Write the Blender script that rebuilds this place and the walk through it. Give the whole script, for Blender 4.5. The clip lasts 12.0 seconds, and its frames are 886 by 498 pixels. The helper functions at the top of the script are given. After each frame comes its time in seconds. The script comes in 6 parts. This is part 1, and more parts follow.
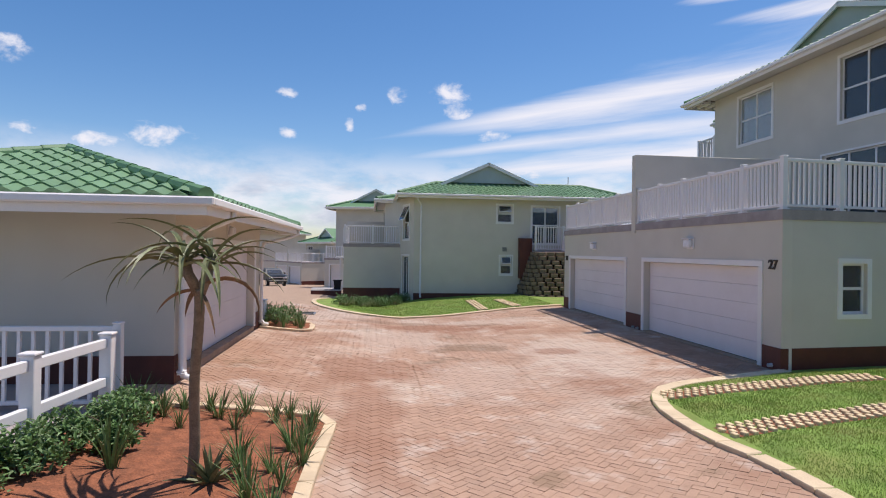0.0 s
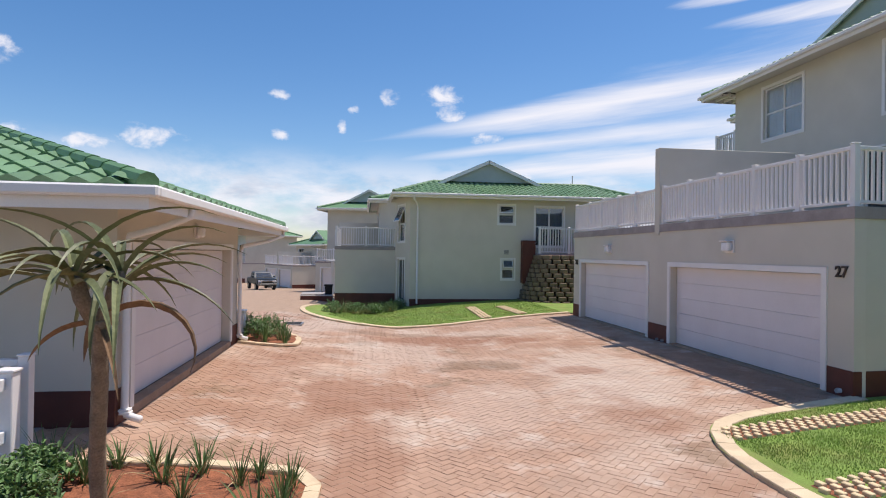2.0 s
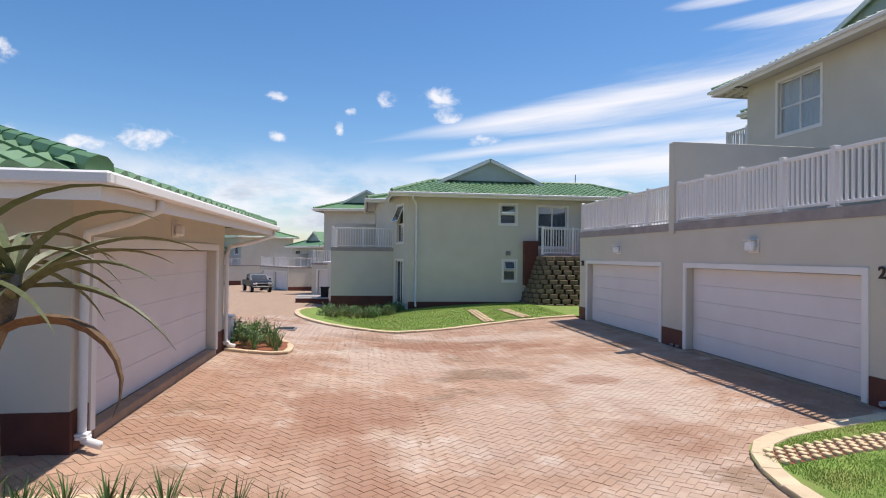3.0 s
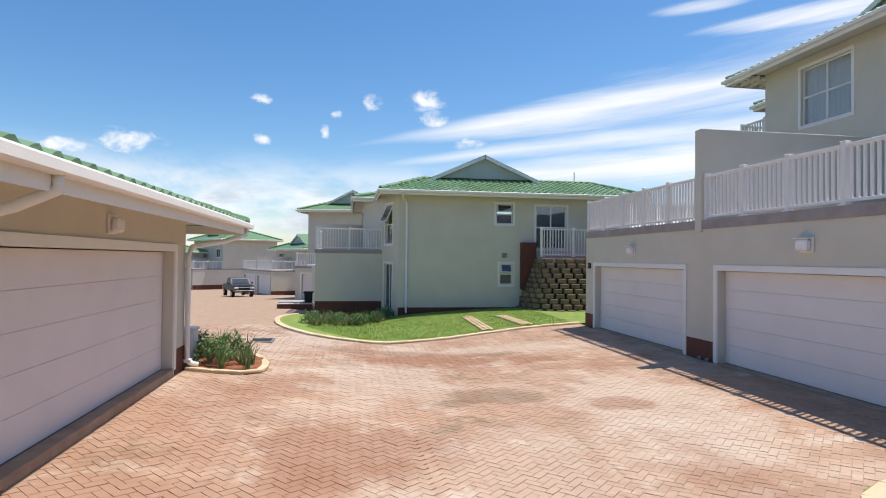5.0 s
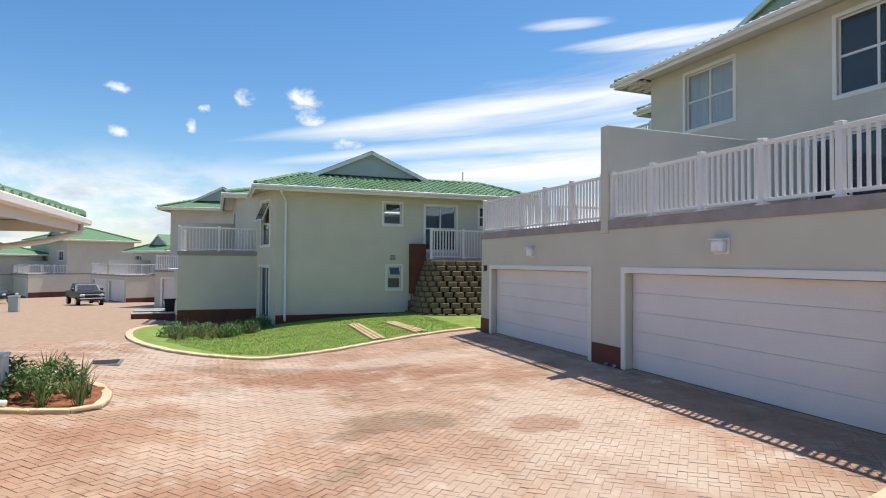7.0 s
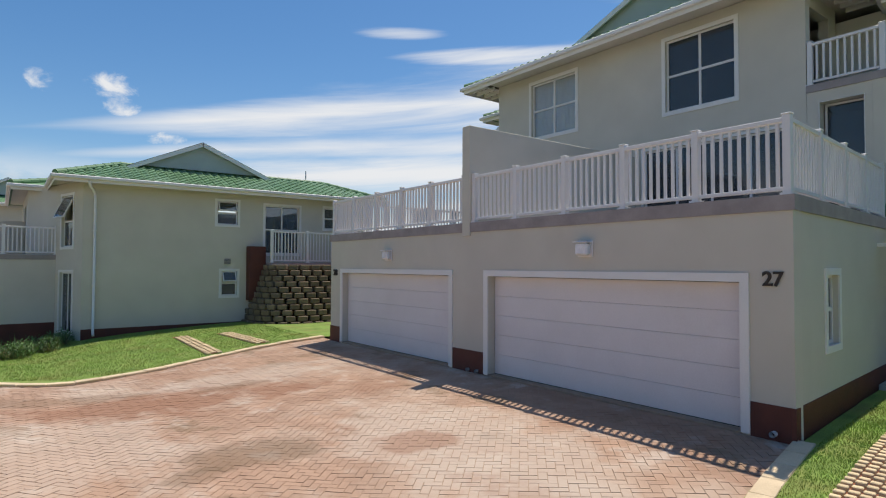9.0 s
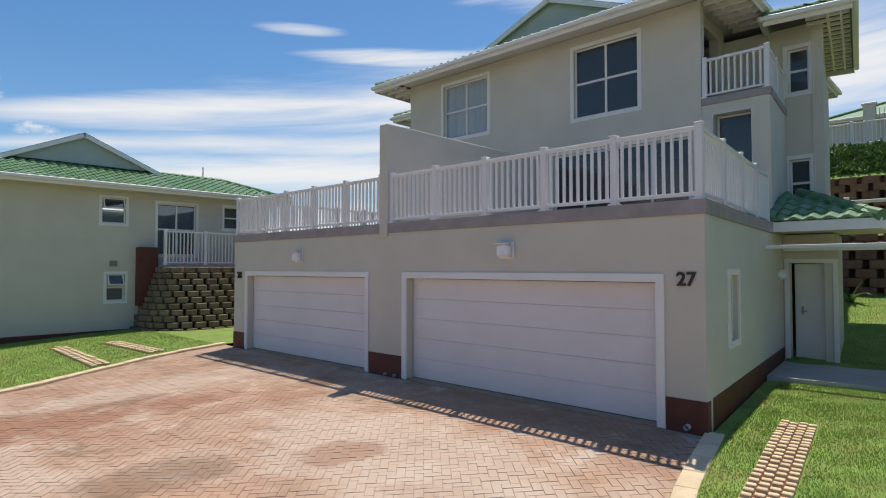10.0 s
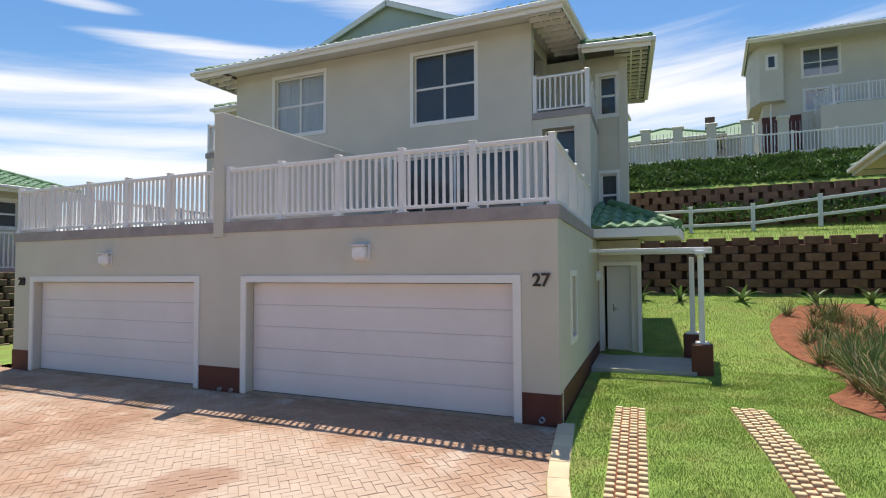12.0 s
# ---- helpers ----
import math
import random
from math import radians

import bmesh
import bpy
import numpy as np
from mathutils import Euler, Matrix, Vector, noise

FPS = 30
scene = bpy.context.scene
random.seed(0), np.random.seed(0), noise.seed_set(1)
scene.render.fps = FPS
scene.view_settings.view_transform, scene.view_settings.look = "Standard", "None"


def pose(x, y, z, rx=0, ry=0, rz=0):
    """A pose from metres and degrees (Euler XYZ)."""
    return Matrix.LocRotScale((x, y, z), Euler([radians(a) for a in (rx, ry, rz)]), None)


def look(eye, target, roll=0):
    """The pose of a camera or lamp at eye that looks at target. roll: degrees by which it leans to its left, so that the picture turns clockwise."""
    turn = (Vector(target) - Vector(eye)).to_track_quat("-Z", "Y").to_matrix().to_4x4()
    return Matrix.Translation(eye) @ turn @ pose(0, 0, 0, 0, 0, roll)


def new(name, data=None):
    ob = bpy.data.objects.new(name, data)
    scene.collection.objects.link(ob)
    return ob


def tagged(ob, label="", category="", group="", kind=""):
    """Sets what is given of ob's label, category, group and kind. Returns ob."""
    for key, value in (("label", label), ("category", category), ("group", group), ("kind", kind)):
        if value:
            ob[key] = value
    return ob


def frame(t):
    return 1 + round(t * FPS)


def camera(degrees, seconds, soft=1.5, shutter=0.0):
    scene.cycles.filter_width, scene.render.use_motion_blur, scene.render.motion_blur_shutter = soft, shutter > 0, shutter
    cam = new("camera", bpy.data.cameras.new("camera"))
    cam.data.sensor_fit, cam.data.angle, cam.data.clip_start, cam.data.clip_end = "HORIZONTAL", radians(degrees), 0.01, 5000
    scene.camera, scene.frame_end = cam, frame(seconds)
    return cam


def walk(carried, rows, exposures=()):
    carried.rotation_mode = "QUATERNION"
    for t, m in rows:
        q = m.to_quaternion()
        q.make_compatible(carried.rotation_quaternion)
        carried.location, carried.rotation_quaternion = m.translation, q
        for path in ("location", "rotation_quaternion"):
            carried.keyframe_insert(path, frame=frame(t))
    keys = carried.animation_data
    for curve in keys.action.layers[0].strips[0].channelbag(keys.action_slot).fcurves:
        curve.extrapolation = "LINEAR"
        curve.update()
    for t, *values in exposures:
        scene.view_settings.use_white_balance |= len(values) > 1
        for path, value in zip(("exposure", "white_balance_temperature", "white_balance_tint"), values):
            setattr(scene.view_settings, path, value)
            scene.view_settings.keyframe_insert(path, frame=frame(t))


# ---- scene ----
cam = camera(74.5, 12.0, soft=1.1)
PATH = [
    (0, (0.491, -0.958, 2.285), (0.73, 1.028, 2.292), 0.8),
    (0.5, (0.469, -0.476, 2.28), (0.714, 1.509, 2.288), 0.8),
    (1, (0.478, -0.024, 2.28), (0.728, 1.96, 2.292), 0.8),
    (1.5, (0.428, 0.442, 2.317), (0.687, 2.425, 2.33), 0.8),
    (2, (0.446, 0.9, 2.323), (0.71, 2.882, 2.338), 0.8),
    (2.5, (0.486, 1.35, 2.306), (0.753, 3.332, 2.325), 0.7),
    (3, (0.473, 1.828, 2.295), (0.745, 3.809, 2.316), 0.7),
    (5, (0.451, 3.657, 2.262), (0.77, 5.631, 2.294), 0.6),
    (5.5, (0.443, 4.053, 2.249), (0.832, 6.015, 2.284), 0.6),
    (6, (0.444, 4.465, 2.237), (0.963, 6.396, 2.277), 0.5),
    (6.5, (0.44, 4.86, 2.254), (1.05, 6.765, 2.295), 0.5),
    (7, (0.442, 5.229, 2.269), (1.162, 7.094, 2.312), 0.4),
    (9, (0.398, 6.225, 2.254), (1.608, 7.817, 2.314), 0.2),
    (9.5, (0.345, 6.452, 2.254), (1.675, 7.944, 2.319), 0.1),
    (10, (0.317, 6.644, 2.256), (1.777, 8.01, 2.322), -0.0),
    (10.5, (0.245, 6.833, 2.245), (1.816, 8.069, 2.317), -0.1),
    (11, (0.189, 7.025, 2.26), (1.851, 8.136, 2.333), -0.2),
    (11.5, (0.151, 7.23, 2.244), (1.899, 8.198, 2.321), -0.2),
    (12, (0.164, 7.398, 2.219), (1.978, 8.237, 2.3), -0.3),
]
walk(cam, [(t, look(eye, target, roll)) for t, eye, target, roll in PATH],
     exposures=[(0, -0.03, 6400, 17), (2.5, 0.05, 6430, 15), (5.5, 0.21, 6500, 9.5), (7.0, 0.22, 6550, 8.5), (8.8, -0.1, 6580, 9.5), (9.5, -0.14, 6580, 9.5), (10.5, 0.08, 6650, 10), (12, 0.25, 6750, 10.5)])

# ---- light ----
SUN_EL, SUN_AZ = 71.0, 72.0   # azimuth measured from +y towards +x
world = bpy.data.worlds.new("sky_world")
scene.world = world
world.use_nodes = True
wn, wl = world.node_tree.nodes, world.node_tree.links
wn.clear()
w_out = wn.new("ShaderNodeOutputWorld")
w_bg = wn.new("ShaderNodeBackground")
w_sky = wn.new("ShaderNodeTexSky")
w_sky.sky_type, w_sky.sun_disc = "NISHITA", False
w_sky.sun_elevation, w_sky.sun_rotation = radians(SUN_EL), radians(SUN_AZ)
w_sky.altitude, w_sky.dust_density, w_sky.ozone_density = 200, 0.6, 1.6
w_bg.inputs["Strength"].default_value = 0.101


def sky_node(kind, **kw):
    n = wn.new(kind)
    for k, v in kw.items():
        n.inputs[k].default_value = v
    return n


w_geo = wn.new("ShaderNodeTexCoord")
w_sep = wn.new("ShaderNodeSeparateXYZ")
wl.new(w_geo.outputs["Generated"], w_sep.inputs[0])


def sky_math(op, a, b=None):
    n = wn.new("ShaderNodeMath")
    n.operation = op
    for k, v in ((0, a), (1, b)):
        if v is None:
            continue
        if isinstance(v, (int, float)):
            n.inputs[k].default_value = v
        else:
            wl.new(v, n.inputs[k])
    return n.outputs[0]



def sky_ramp(v, lo, hi):
    n = wn.new("ShaderNodeMapRange")
    n.interpolation_type = "SMOOTHSTEP"
    n.inputs["From Min"].default_value, n.inputs["From Max"].default_value = lo, hi
    wl.new(v, n.inputs["Value"])
    return n.outputs[0]


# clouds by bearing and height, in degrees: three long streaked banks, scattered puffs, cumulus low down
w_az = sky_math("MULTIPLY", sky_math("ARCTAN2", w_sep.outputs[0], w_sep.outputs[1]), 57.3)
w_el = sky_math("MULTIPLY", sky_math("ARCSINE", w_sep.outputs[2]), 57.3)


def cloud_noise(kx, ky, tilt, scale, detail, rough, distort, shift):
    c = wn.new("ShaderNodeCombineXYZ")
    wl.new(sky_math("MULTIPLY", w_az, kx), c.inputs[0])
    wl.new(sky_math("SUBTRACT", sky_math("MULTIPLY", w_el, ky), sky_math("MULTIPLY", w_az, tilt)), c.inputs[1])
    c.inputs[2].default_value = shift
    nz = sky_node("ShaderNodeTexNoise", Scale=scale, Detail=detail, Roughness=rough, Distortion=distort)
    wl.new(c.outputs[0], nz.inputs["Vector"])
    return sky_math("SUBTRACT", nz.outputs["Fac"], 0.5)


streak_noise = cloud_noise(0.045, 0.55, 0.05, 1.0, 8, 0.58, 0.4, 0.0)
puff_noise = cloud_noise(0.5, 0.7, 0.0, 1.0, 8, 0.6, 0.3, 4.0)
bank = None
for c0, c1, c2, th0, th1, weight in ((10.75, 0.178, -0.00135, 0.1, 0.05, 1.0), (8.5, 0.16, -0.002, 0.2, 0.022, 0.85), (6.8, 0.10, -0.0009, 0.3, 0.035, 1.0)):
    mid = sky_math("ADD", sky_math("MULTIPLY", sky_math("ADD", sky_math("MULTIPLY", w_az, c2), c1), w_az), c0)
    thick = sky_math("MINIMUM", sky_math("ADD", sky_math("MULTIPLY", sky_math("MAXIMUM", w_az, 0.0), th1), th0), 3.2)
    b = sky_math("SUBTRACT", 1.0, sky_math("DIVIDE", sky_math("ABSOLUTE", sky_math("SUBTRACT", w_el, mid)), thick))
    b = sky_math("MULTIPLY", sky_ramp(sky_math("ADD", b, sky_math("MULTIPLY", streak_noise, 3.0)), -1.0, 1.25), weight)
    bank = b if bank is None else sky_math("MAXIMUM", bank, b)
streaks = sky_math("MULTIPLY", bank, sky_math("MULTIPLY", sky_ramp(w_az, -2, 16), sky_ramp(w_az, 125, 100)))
# puffs: bearing, height, half width, half height
blob = None
for a, e, w, h in ((-8.2, 14.5, 1.1, 0.6), (2.4, 14.8, 1.2, 1.0), (7.5, 15.2, 2.2, 1.1), (8.3, 13.4, 1.5, 1.0), (-19.1, 9.7, 3.0, 1.2), (-23.8, 8.8, 2.4, 0.85), (-8.3, 10.9, 1.0, 0.6), (-1.3, 13.6, 0.6, 0.5), (-2.4, 11.9, 0.5, 0.8), (11.8, 11.1, 1.7, 0.7), (-30.3, 15.3, 1.9, 1.1), (-28.8, 9.3, 1.6, 0.6), (15.6, 7.6, 2.0, 0.7)):
    da = sky_math("POWER", sky_math("DIVIDE", sky_math("SUBTRACT", w_az, a), w), 2)
    de = sky_math("POWER", sky_math("DIVIDE", sky_math("SUBTRACT", w_el, e), h), 2)
    v = sky_math("SUBTRACT", 1.0, sky_math("ADD", da, de))
    blob = v if blob is None else sky_math("MAXIMUM", blob, v)
puffs = sky_ramp(sky_math("ADD", sky_math("MAXIMUM", blob, -1.2), sky_math("MULTIPLY", puff_noise, 4.6)), 0.05, 1.7)
veil = None
for a, e, w, h in ((43, 20.0, 10, 0.9), (61, 25.0, 11, 1.5), (89, 14.5, 12, 4.2), (74, 13, 10, 2.5), (33, 22, 5, 0.6), (37, 26, 6, 0.9)):
    da = sky_math("POWER", sky_math("DIVIDE", sky_math("SUBTRACT", w_az, a), w), 2)
    de = sky_math("POWER", sky_math("DIVIDE", sky_math("SUBTRACT", w_el, e), h), 2)
    v = sky_math("SUBTRACT", 1.0, sky_math("ADD", da, de))
    veil = v if veil is None else sky_math("MAXIMUM", veil, v)
veil = sky_ramp(sky_math("ADD", sky_math("MAXIMUM", veil, -1.5), sky_math("MULTIPLY", streak_noise, 3.2)), -0.3, 1.6)
low_noise = cloud_noise(0.10, 0.22, 0.0, 1.0, 9, 0.62, 0.2, 9.0)
low = sky_math("MULTIPLY", sky_ramp(low_noise, -0.17, 0.10), sky_ramp(w_el, 10.5, 5.0))
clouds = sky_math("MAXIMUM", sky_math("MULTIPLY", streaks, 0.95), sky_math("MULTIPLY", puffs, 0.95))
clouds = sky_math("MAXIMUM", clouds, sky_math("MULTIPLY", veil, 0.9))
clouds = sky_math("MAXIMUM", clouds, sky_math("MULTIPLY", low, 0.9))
w_body = wn.new("ShaderNodeMixRGB")
w_body.inputs[1].default_value, w_body.inputs[2].default_value = (9.0, 9.1, 9.3, 1), (5.6, 6.1, 7.0, 1)
shade_noise = cloud_noise(0.13, 0.34, 0.0, 1.0, 6, 0.55, 0.2, 2.0)
wl.new(sky_math("MULTIPLY", sky_ramp(shade_noise, -0.05, 0.16), sky_ramp(w_el, 9.0, 5.0)), w_body.inputs[0])
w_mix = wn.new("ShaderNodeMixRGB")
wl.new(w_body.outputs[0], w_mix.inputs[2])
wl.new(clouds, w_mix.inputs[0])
w_tone = wn.new("ShaderNodeHueSaturation")
w_tone.inputs["Saturation"].default_value = 1.3
w_tone.inputs["Value"].default_value = 1.3
wl.new(w_sky.outputs[0], w_tone.inputs["Color"])
wl.new(w_tone.outputs[0], w_mix.inputs[1])
wl.new(w_mix.outputs[0], w_bg.inputs["Color"])
wl.new(w_bg.outputs[0], w_out.inputs["Surface"])

sun = new("sun", bpy.data.lights.new("sun", "SUN"))
sun.data.energy, sun.data.angle, sun.data.color = 5.0, radians(0.5), (1.0, 0.93, 0.83)
sd = Vector((math.sin(radians(SUN_AZ)) * math.cos(radians(SUN_EL)), math.cos(radians(SUN_AZ)) * math.cos(radians(SUN_EL)), math.sin(radians(SUN_EL))))
sun.matrix_world = look(sd * 60, (0, 0, 0))


# ---- materials ----
def mat(name, color, rough=0.7, metal=0.0, var=0.12, scale=6.0, fine=90.0, bump=0.15, stain=None, stain_amt=0.35, stain_scale=0.7, rnd=0.0, spec=0.4, transl=0.0, stain2=None):
    """A surface with variation at two sizes, fine relief, stains and a piece-to-piece spread."""
    m = bpy.data.materials.new(name)
    m.use_nodes = True
    n, l = m.node_tree.nodes, m.node_tree.links
    bs = n["Principled BSDF"]
    co = n.new("ShaderNodeTexCoord")
    geo = n.new("ShaderNodeNewGeometry")
    big = n.new("ShaderNodeTexNoise")
    big.inputs["Scale"].default_value, big.inputs["Detail"].default_value = scale, 5
    small = n.new("ShaderNodeTexNoise")
    small.inputs["Scale"].default_value, small.inputs["Detail"].default_value = fine, 3
    for t in (big, small):
        l.new(geo.outputs["Position"], t.inputs["Vector"])
    mix = n.new("ShaderNodeMath")
    mix.operation = "ADD"
    l.new(big.outputs["Fac"], mix.inputs[0])
    l.new(small.outputs["Fac"], mix.inputs[1])
    val = mix.outputs[0]
    lo = [max(0, c * (1 - var * 1.6)) for c in color]
    hi = [min(1, c * (1 + var * 1.6)) for c in color]
    ramp = n.new("ShaderNodeValToRGB")
    ramp.color_ramp.elements[0].position, ramp.color_ramp.elements[1].position = 0.3, 0.7
    ramp.color_ramp.elements[0].color, ramp.color_ramp.elements[1].color = (*lo, 1), (*hi, 1)
    half = n.new("ShaderNodeMath")
    half.operation = "MULTIPLY"
    half.inputs[1].default_value = 0.5
    l.new(val, half.inputs[0])
    l.new(half.outputs[0], ramp.inputs[0])
    col = ramp.outputs[0]
    if rnd:
        info = n.new("ShaderNodeObjectInfo")
        add = n.new("ShaderNodeMath")
        add.operation = "ADD"
        l.new(info.outputs["Random"], add.inputs[0])
        l.new(geo.outputs["Random Per Island"], add.inputs[1])
        fr = n.new("ShaderNodeMath")
        fr.operation = "FRACT"
        l.new(add.outputs[0], fr.inputs[0])
        mr = n.new("ShaderNodeMapRange")
        mr.inputs["To Min"].default_value, mr.inputs["To Max"].default_value = 1 - rnd, 1 + rnd
        l.new(fr.outputs[0], mr.inputs["Value"])
        mul = n.new("ShaderNodeVectorMath")
        mul.operation = "SCALE"
        l.new(col, mul.inputs[0])
        l.new(mr.outputs[0], mul.inputs["Scale"])
        col = mul.outputs[0]
    if stain:
        st = n.new("ShaderNodeTexNoise")
        st.inputs["Scale"].default_value, st.inputs["Detail"].default_value, st.inputs["Roughness"].default_value = stain_scale, 7, 0.6
        l.new(geo.outputs["Position"], st.inputs["Vector"])
        sr = n.new("ShaderNodeMapRange")
        sr.inputs["From Min"].default_value, sr.inputs["From Max"].default_value = 0.48, 0.66
        sr.inputs["To Max"].default_value = stain_amt
        l.new(st.outputs["Fac"], sr.inputs["Value"])
        sm = n.new("ShaderNodeMixRGB")
        sm.inputs[2].default_value = (*stain, 1)
        l.new(sr.outputs[0], sm.inputs[0])
        l.new(col, sm.inputs[1])
        col = sm.outputs[0]
    for c2, amt2, sc2, lo2, hi2 in (stain2 or ()):
        st = n.new("ShaderNodeTexNoise")
        st.inputs["Scale"].default_value, st.inputs["Detail"].default_value, st.inputs["Roughness"].default_value = sc2, 8, 0.62
        mp = n.new("ShaderNodeMapping")
        mp.inputs["Location"].default_value = (sc2 * 7.3, sc2 * 3.1, 5.0)
        l.new(geo.outputs["Position"], mp.inputs[0])
        l.new(mp.outputs[0], st.inputs["Vector"])
        sr = n.new("ShaderNodeMapRange")
        sr.inputs["From Min"].default_value, sr.inputs["From Max"].default_value, sr.inputs["To Max"].default_value = lo2, hi2, amt2
        l.new(st.outputs["Fac"], sr.inputs["Value"])
        sm = n.new("ShaderNodeMixRGB")
        sm.inputs[2].default_value = (*c2, 1)
        l.new(sr.outputs[0], sm.inputs[0])
        l.new(col, sm.inputs[1])
        col = sm.outputs[0]
    l.new(col, bs.inputs["Base Color"])
    bs.inputs["Roughness"].default_value, bs.inputs["Metallic"].default_value = rough, metal
    bs.inputs["Specular IOR Level"].default_value = spec
    if transl:
        bs.inputs["Subsurface Weight"].default_value = 0.0
        tr = n.new("ShaderNodeBsdfTranslucent")
        l.new(col, tr.inputs["Color"])
        ms = n.new("ShaderNodeMixShader")
        ms.inputs[0].default_value = transl
        l.new(bs.outputs[0], ms.inputs[1])
        l.new(tr.outputs[0], ms.inputs[2])
        l.new(ms.outputs[0], n["Material Output"].inputs["Surface"])
    if bump:
        bp = n.new("ShaderNodeBump")
        bp.inputs["Strength"].default_value, bp.inputs["Distance"].default_value = bump, 0.01
        l.new(val, bp.inputs["Height"])
        l.new(bp.outputs[0], bs.inputs["Normal"])
    return m


def patches(m, spots):
    """Stains that lie at set places on the ground: x, y, half sizes, colour, strength."""
    n, l = m.node_tree.nodes, m.node_tree.links
    bs = n["Principled BSDF"]
    col = bs.inputs["Base Color"].links[0].from_socket
    geo = n.new("ShaderNodeNewGeometry")
    warp = n.new("ShaderNodeTexNoise")
    warp.inputs["Scale"].default_value, warp.inputs["Detail"].default_value, warp.inputs["Roughness"].default_value = 1.1, 8, 0.65
    l.new(geo.outputs["Position"], warp.inputs["Vector"])
    for x, y, rx, ry, tint, amount in spots:
        mp = n.new("ShaderNodeMapping")
        mp.inputs["Location"].default_value = (-x / rx, -y / ry, 0)
        mp.inputs["Scale"].default_value = (1 / rx, 1 / ry, 0)
        l.new(geo.outputs["Position"], mp.inputs[0])
        ln = n.new("ShaderNodeVectorMath")
        ln.operation = "LENGTH"
        l.new(mp.outputs[0], ln.inputs[0])
        ad = n.new("ShaderNodeMath")
        ad.operation = "MULTIPLY_ADD"
        ad.inputs[1].default_value = -2.6
        l.new(warp.outputs["Fac"], ad.inputs[0])
        l.new(ln.outputs["Value"], ad.inputs[2])
        mr = n.new("ShaderNodeMapRange")
        mr.interpolation_type = "SMOOTHSTEP"
        mr.inputs["From Min"].default_value, mr.inputs["From Max"].default_value = -0.25, -0.75
        mr.inputs["To Max"].default_value = amount
        l.new(ad.outputs[0], mr.inputs["Value"])
        mx = n.new("ShaderNodeMixRGB")
        mx.inputs[2].default_value = (*tint, 1)
        l.new(mr.outputs[0], mx.inputs[0])
        l.new(col, mx.inputs[1])
        col = mx.outputs[0]
    l.new(col, bs.inputs["Base Color"])


def glass_mat(name, color, rough=0.03):
    m = bpy.data.materials.new(name)
    m.use_nodes = True
    bs = m.node_tree.nodes["Principled BSDF"]
    bs.inputs["Base Color"].default_value = (*color, 1)
    bs.inputs["Roughness"].default_value = rough
    bs.inputs["Specular IOR Level"].default_value = 0.6
    bs.inputs["Transmission Weight"].default_value = 0.75
    return m


M_WALL = mat("plaster_wall", (0.59, 0.555, 0.475), 0.9, var=0.05, scale=1.2, fine=140, bump=0.25, stain=(0.5, 0.47, 0.38), stain_amt=0.18)
M_TRIM = mat("white_trim", (0.78, 0.76, 0.73), 0.55, var=0.03, scale=2, fine=60, bump=0.05)
M_DOORP = mat("garage_door_paint", (0.74, 0.70, 0.70), 0.5, var=0.03, scale=1.5, fine=50, bump=0.06, stain=(0.6, 0.55, 0.53), stain_amt=0.2)
M_RED = mat("oxblood_plinth", (0.115, 0.032, 0.022), 0.6, var=0.14, scale=3, fine=80, bump=0.2, stain=(0.05, 0.02, 0.015), stain_amt=0.4, stain_scale=2)
M_SLAB = mat("grey_band", (0.33, 0.29, 0.28), 0.85, var=0.12, scale=3, fine=90, bump=0.2, stain=(0.2, 0.18, 0.18), stain_scale=2.5)
M_ROOF = mat("green_roof_tile", (0.125, 0.235, 0.115), 0.5, var=0.10, scale=2, fine=60, bump=0.1, stain=(0.3, 0.42, 0.3), stain_amt=0.3, rnd=0.12)
M_RIDGE = mat("green_ridge_tile", (0.105, 0.215, 0.10), 0.55, var=0.12, scale=2, fine=60, bump=0.1, rnd=0.06)
M_GABLE = mat("pale_green_gable", (0.42, 0.47, 0.44), 0.8, var=0.05, scale=2, fine=90, bump=0.1)
M_WHITE = mat("white_pvc", (0.74, 0.72, 0.71), 0.4, var=0.02, scale=2, fine=40, bump=0.02)
M_BRICK = mat("clay_paver", (0.39, 0.25, 0.17), 0.85, var=0.12, scale=1.6, fine=70, bump=0.3, stain=(0.52, 0.42, 0.33), stain_amt=0.75, stain_scale=0.3, rnd=0.06, stain2=[((0.31, 0.175, 0.11), 0.75, 0.42, 0.52, 0.62), ((0.22, 0.145, 0.085), 0.65, 0.75, 0.61, 0.66), ((0.60, 0.53, 0.45), 0.5, 1.3, 0.56, 0.68)])
DUST, CLAY, MUD = (0.50, 0.405, 0.325), (0.29, 0.15, 0.09), (0.19, 0.12, 0.07)
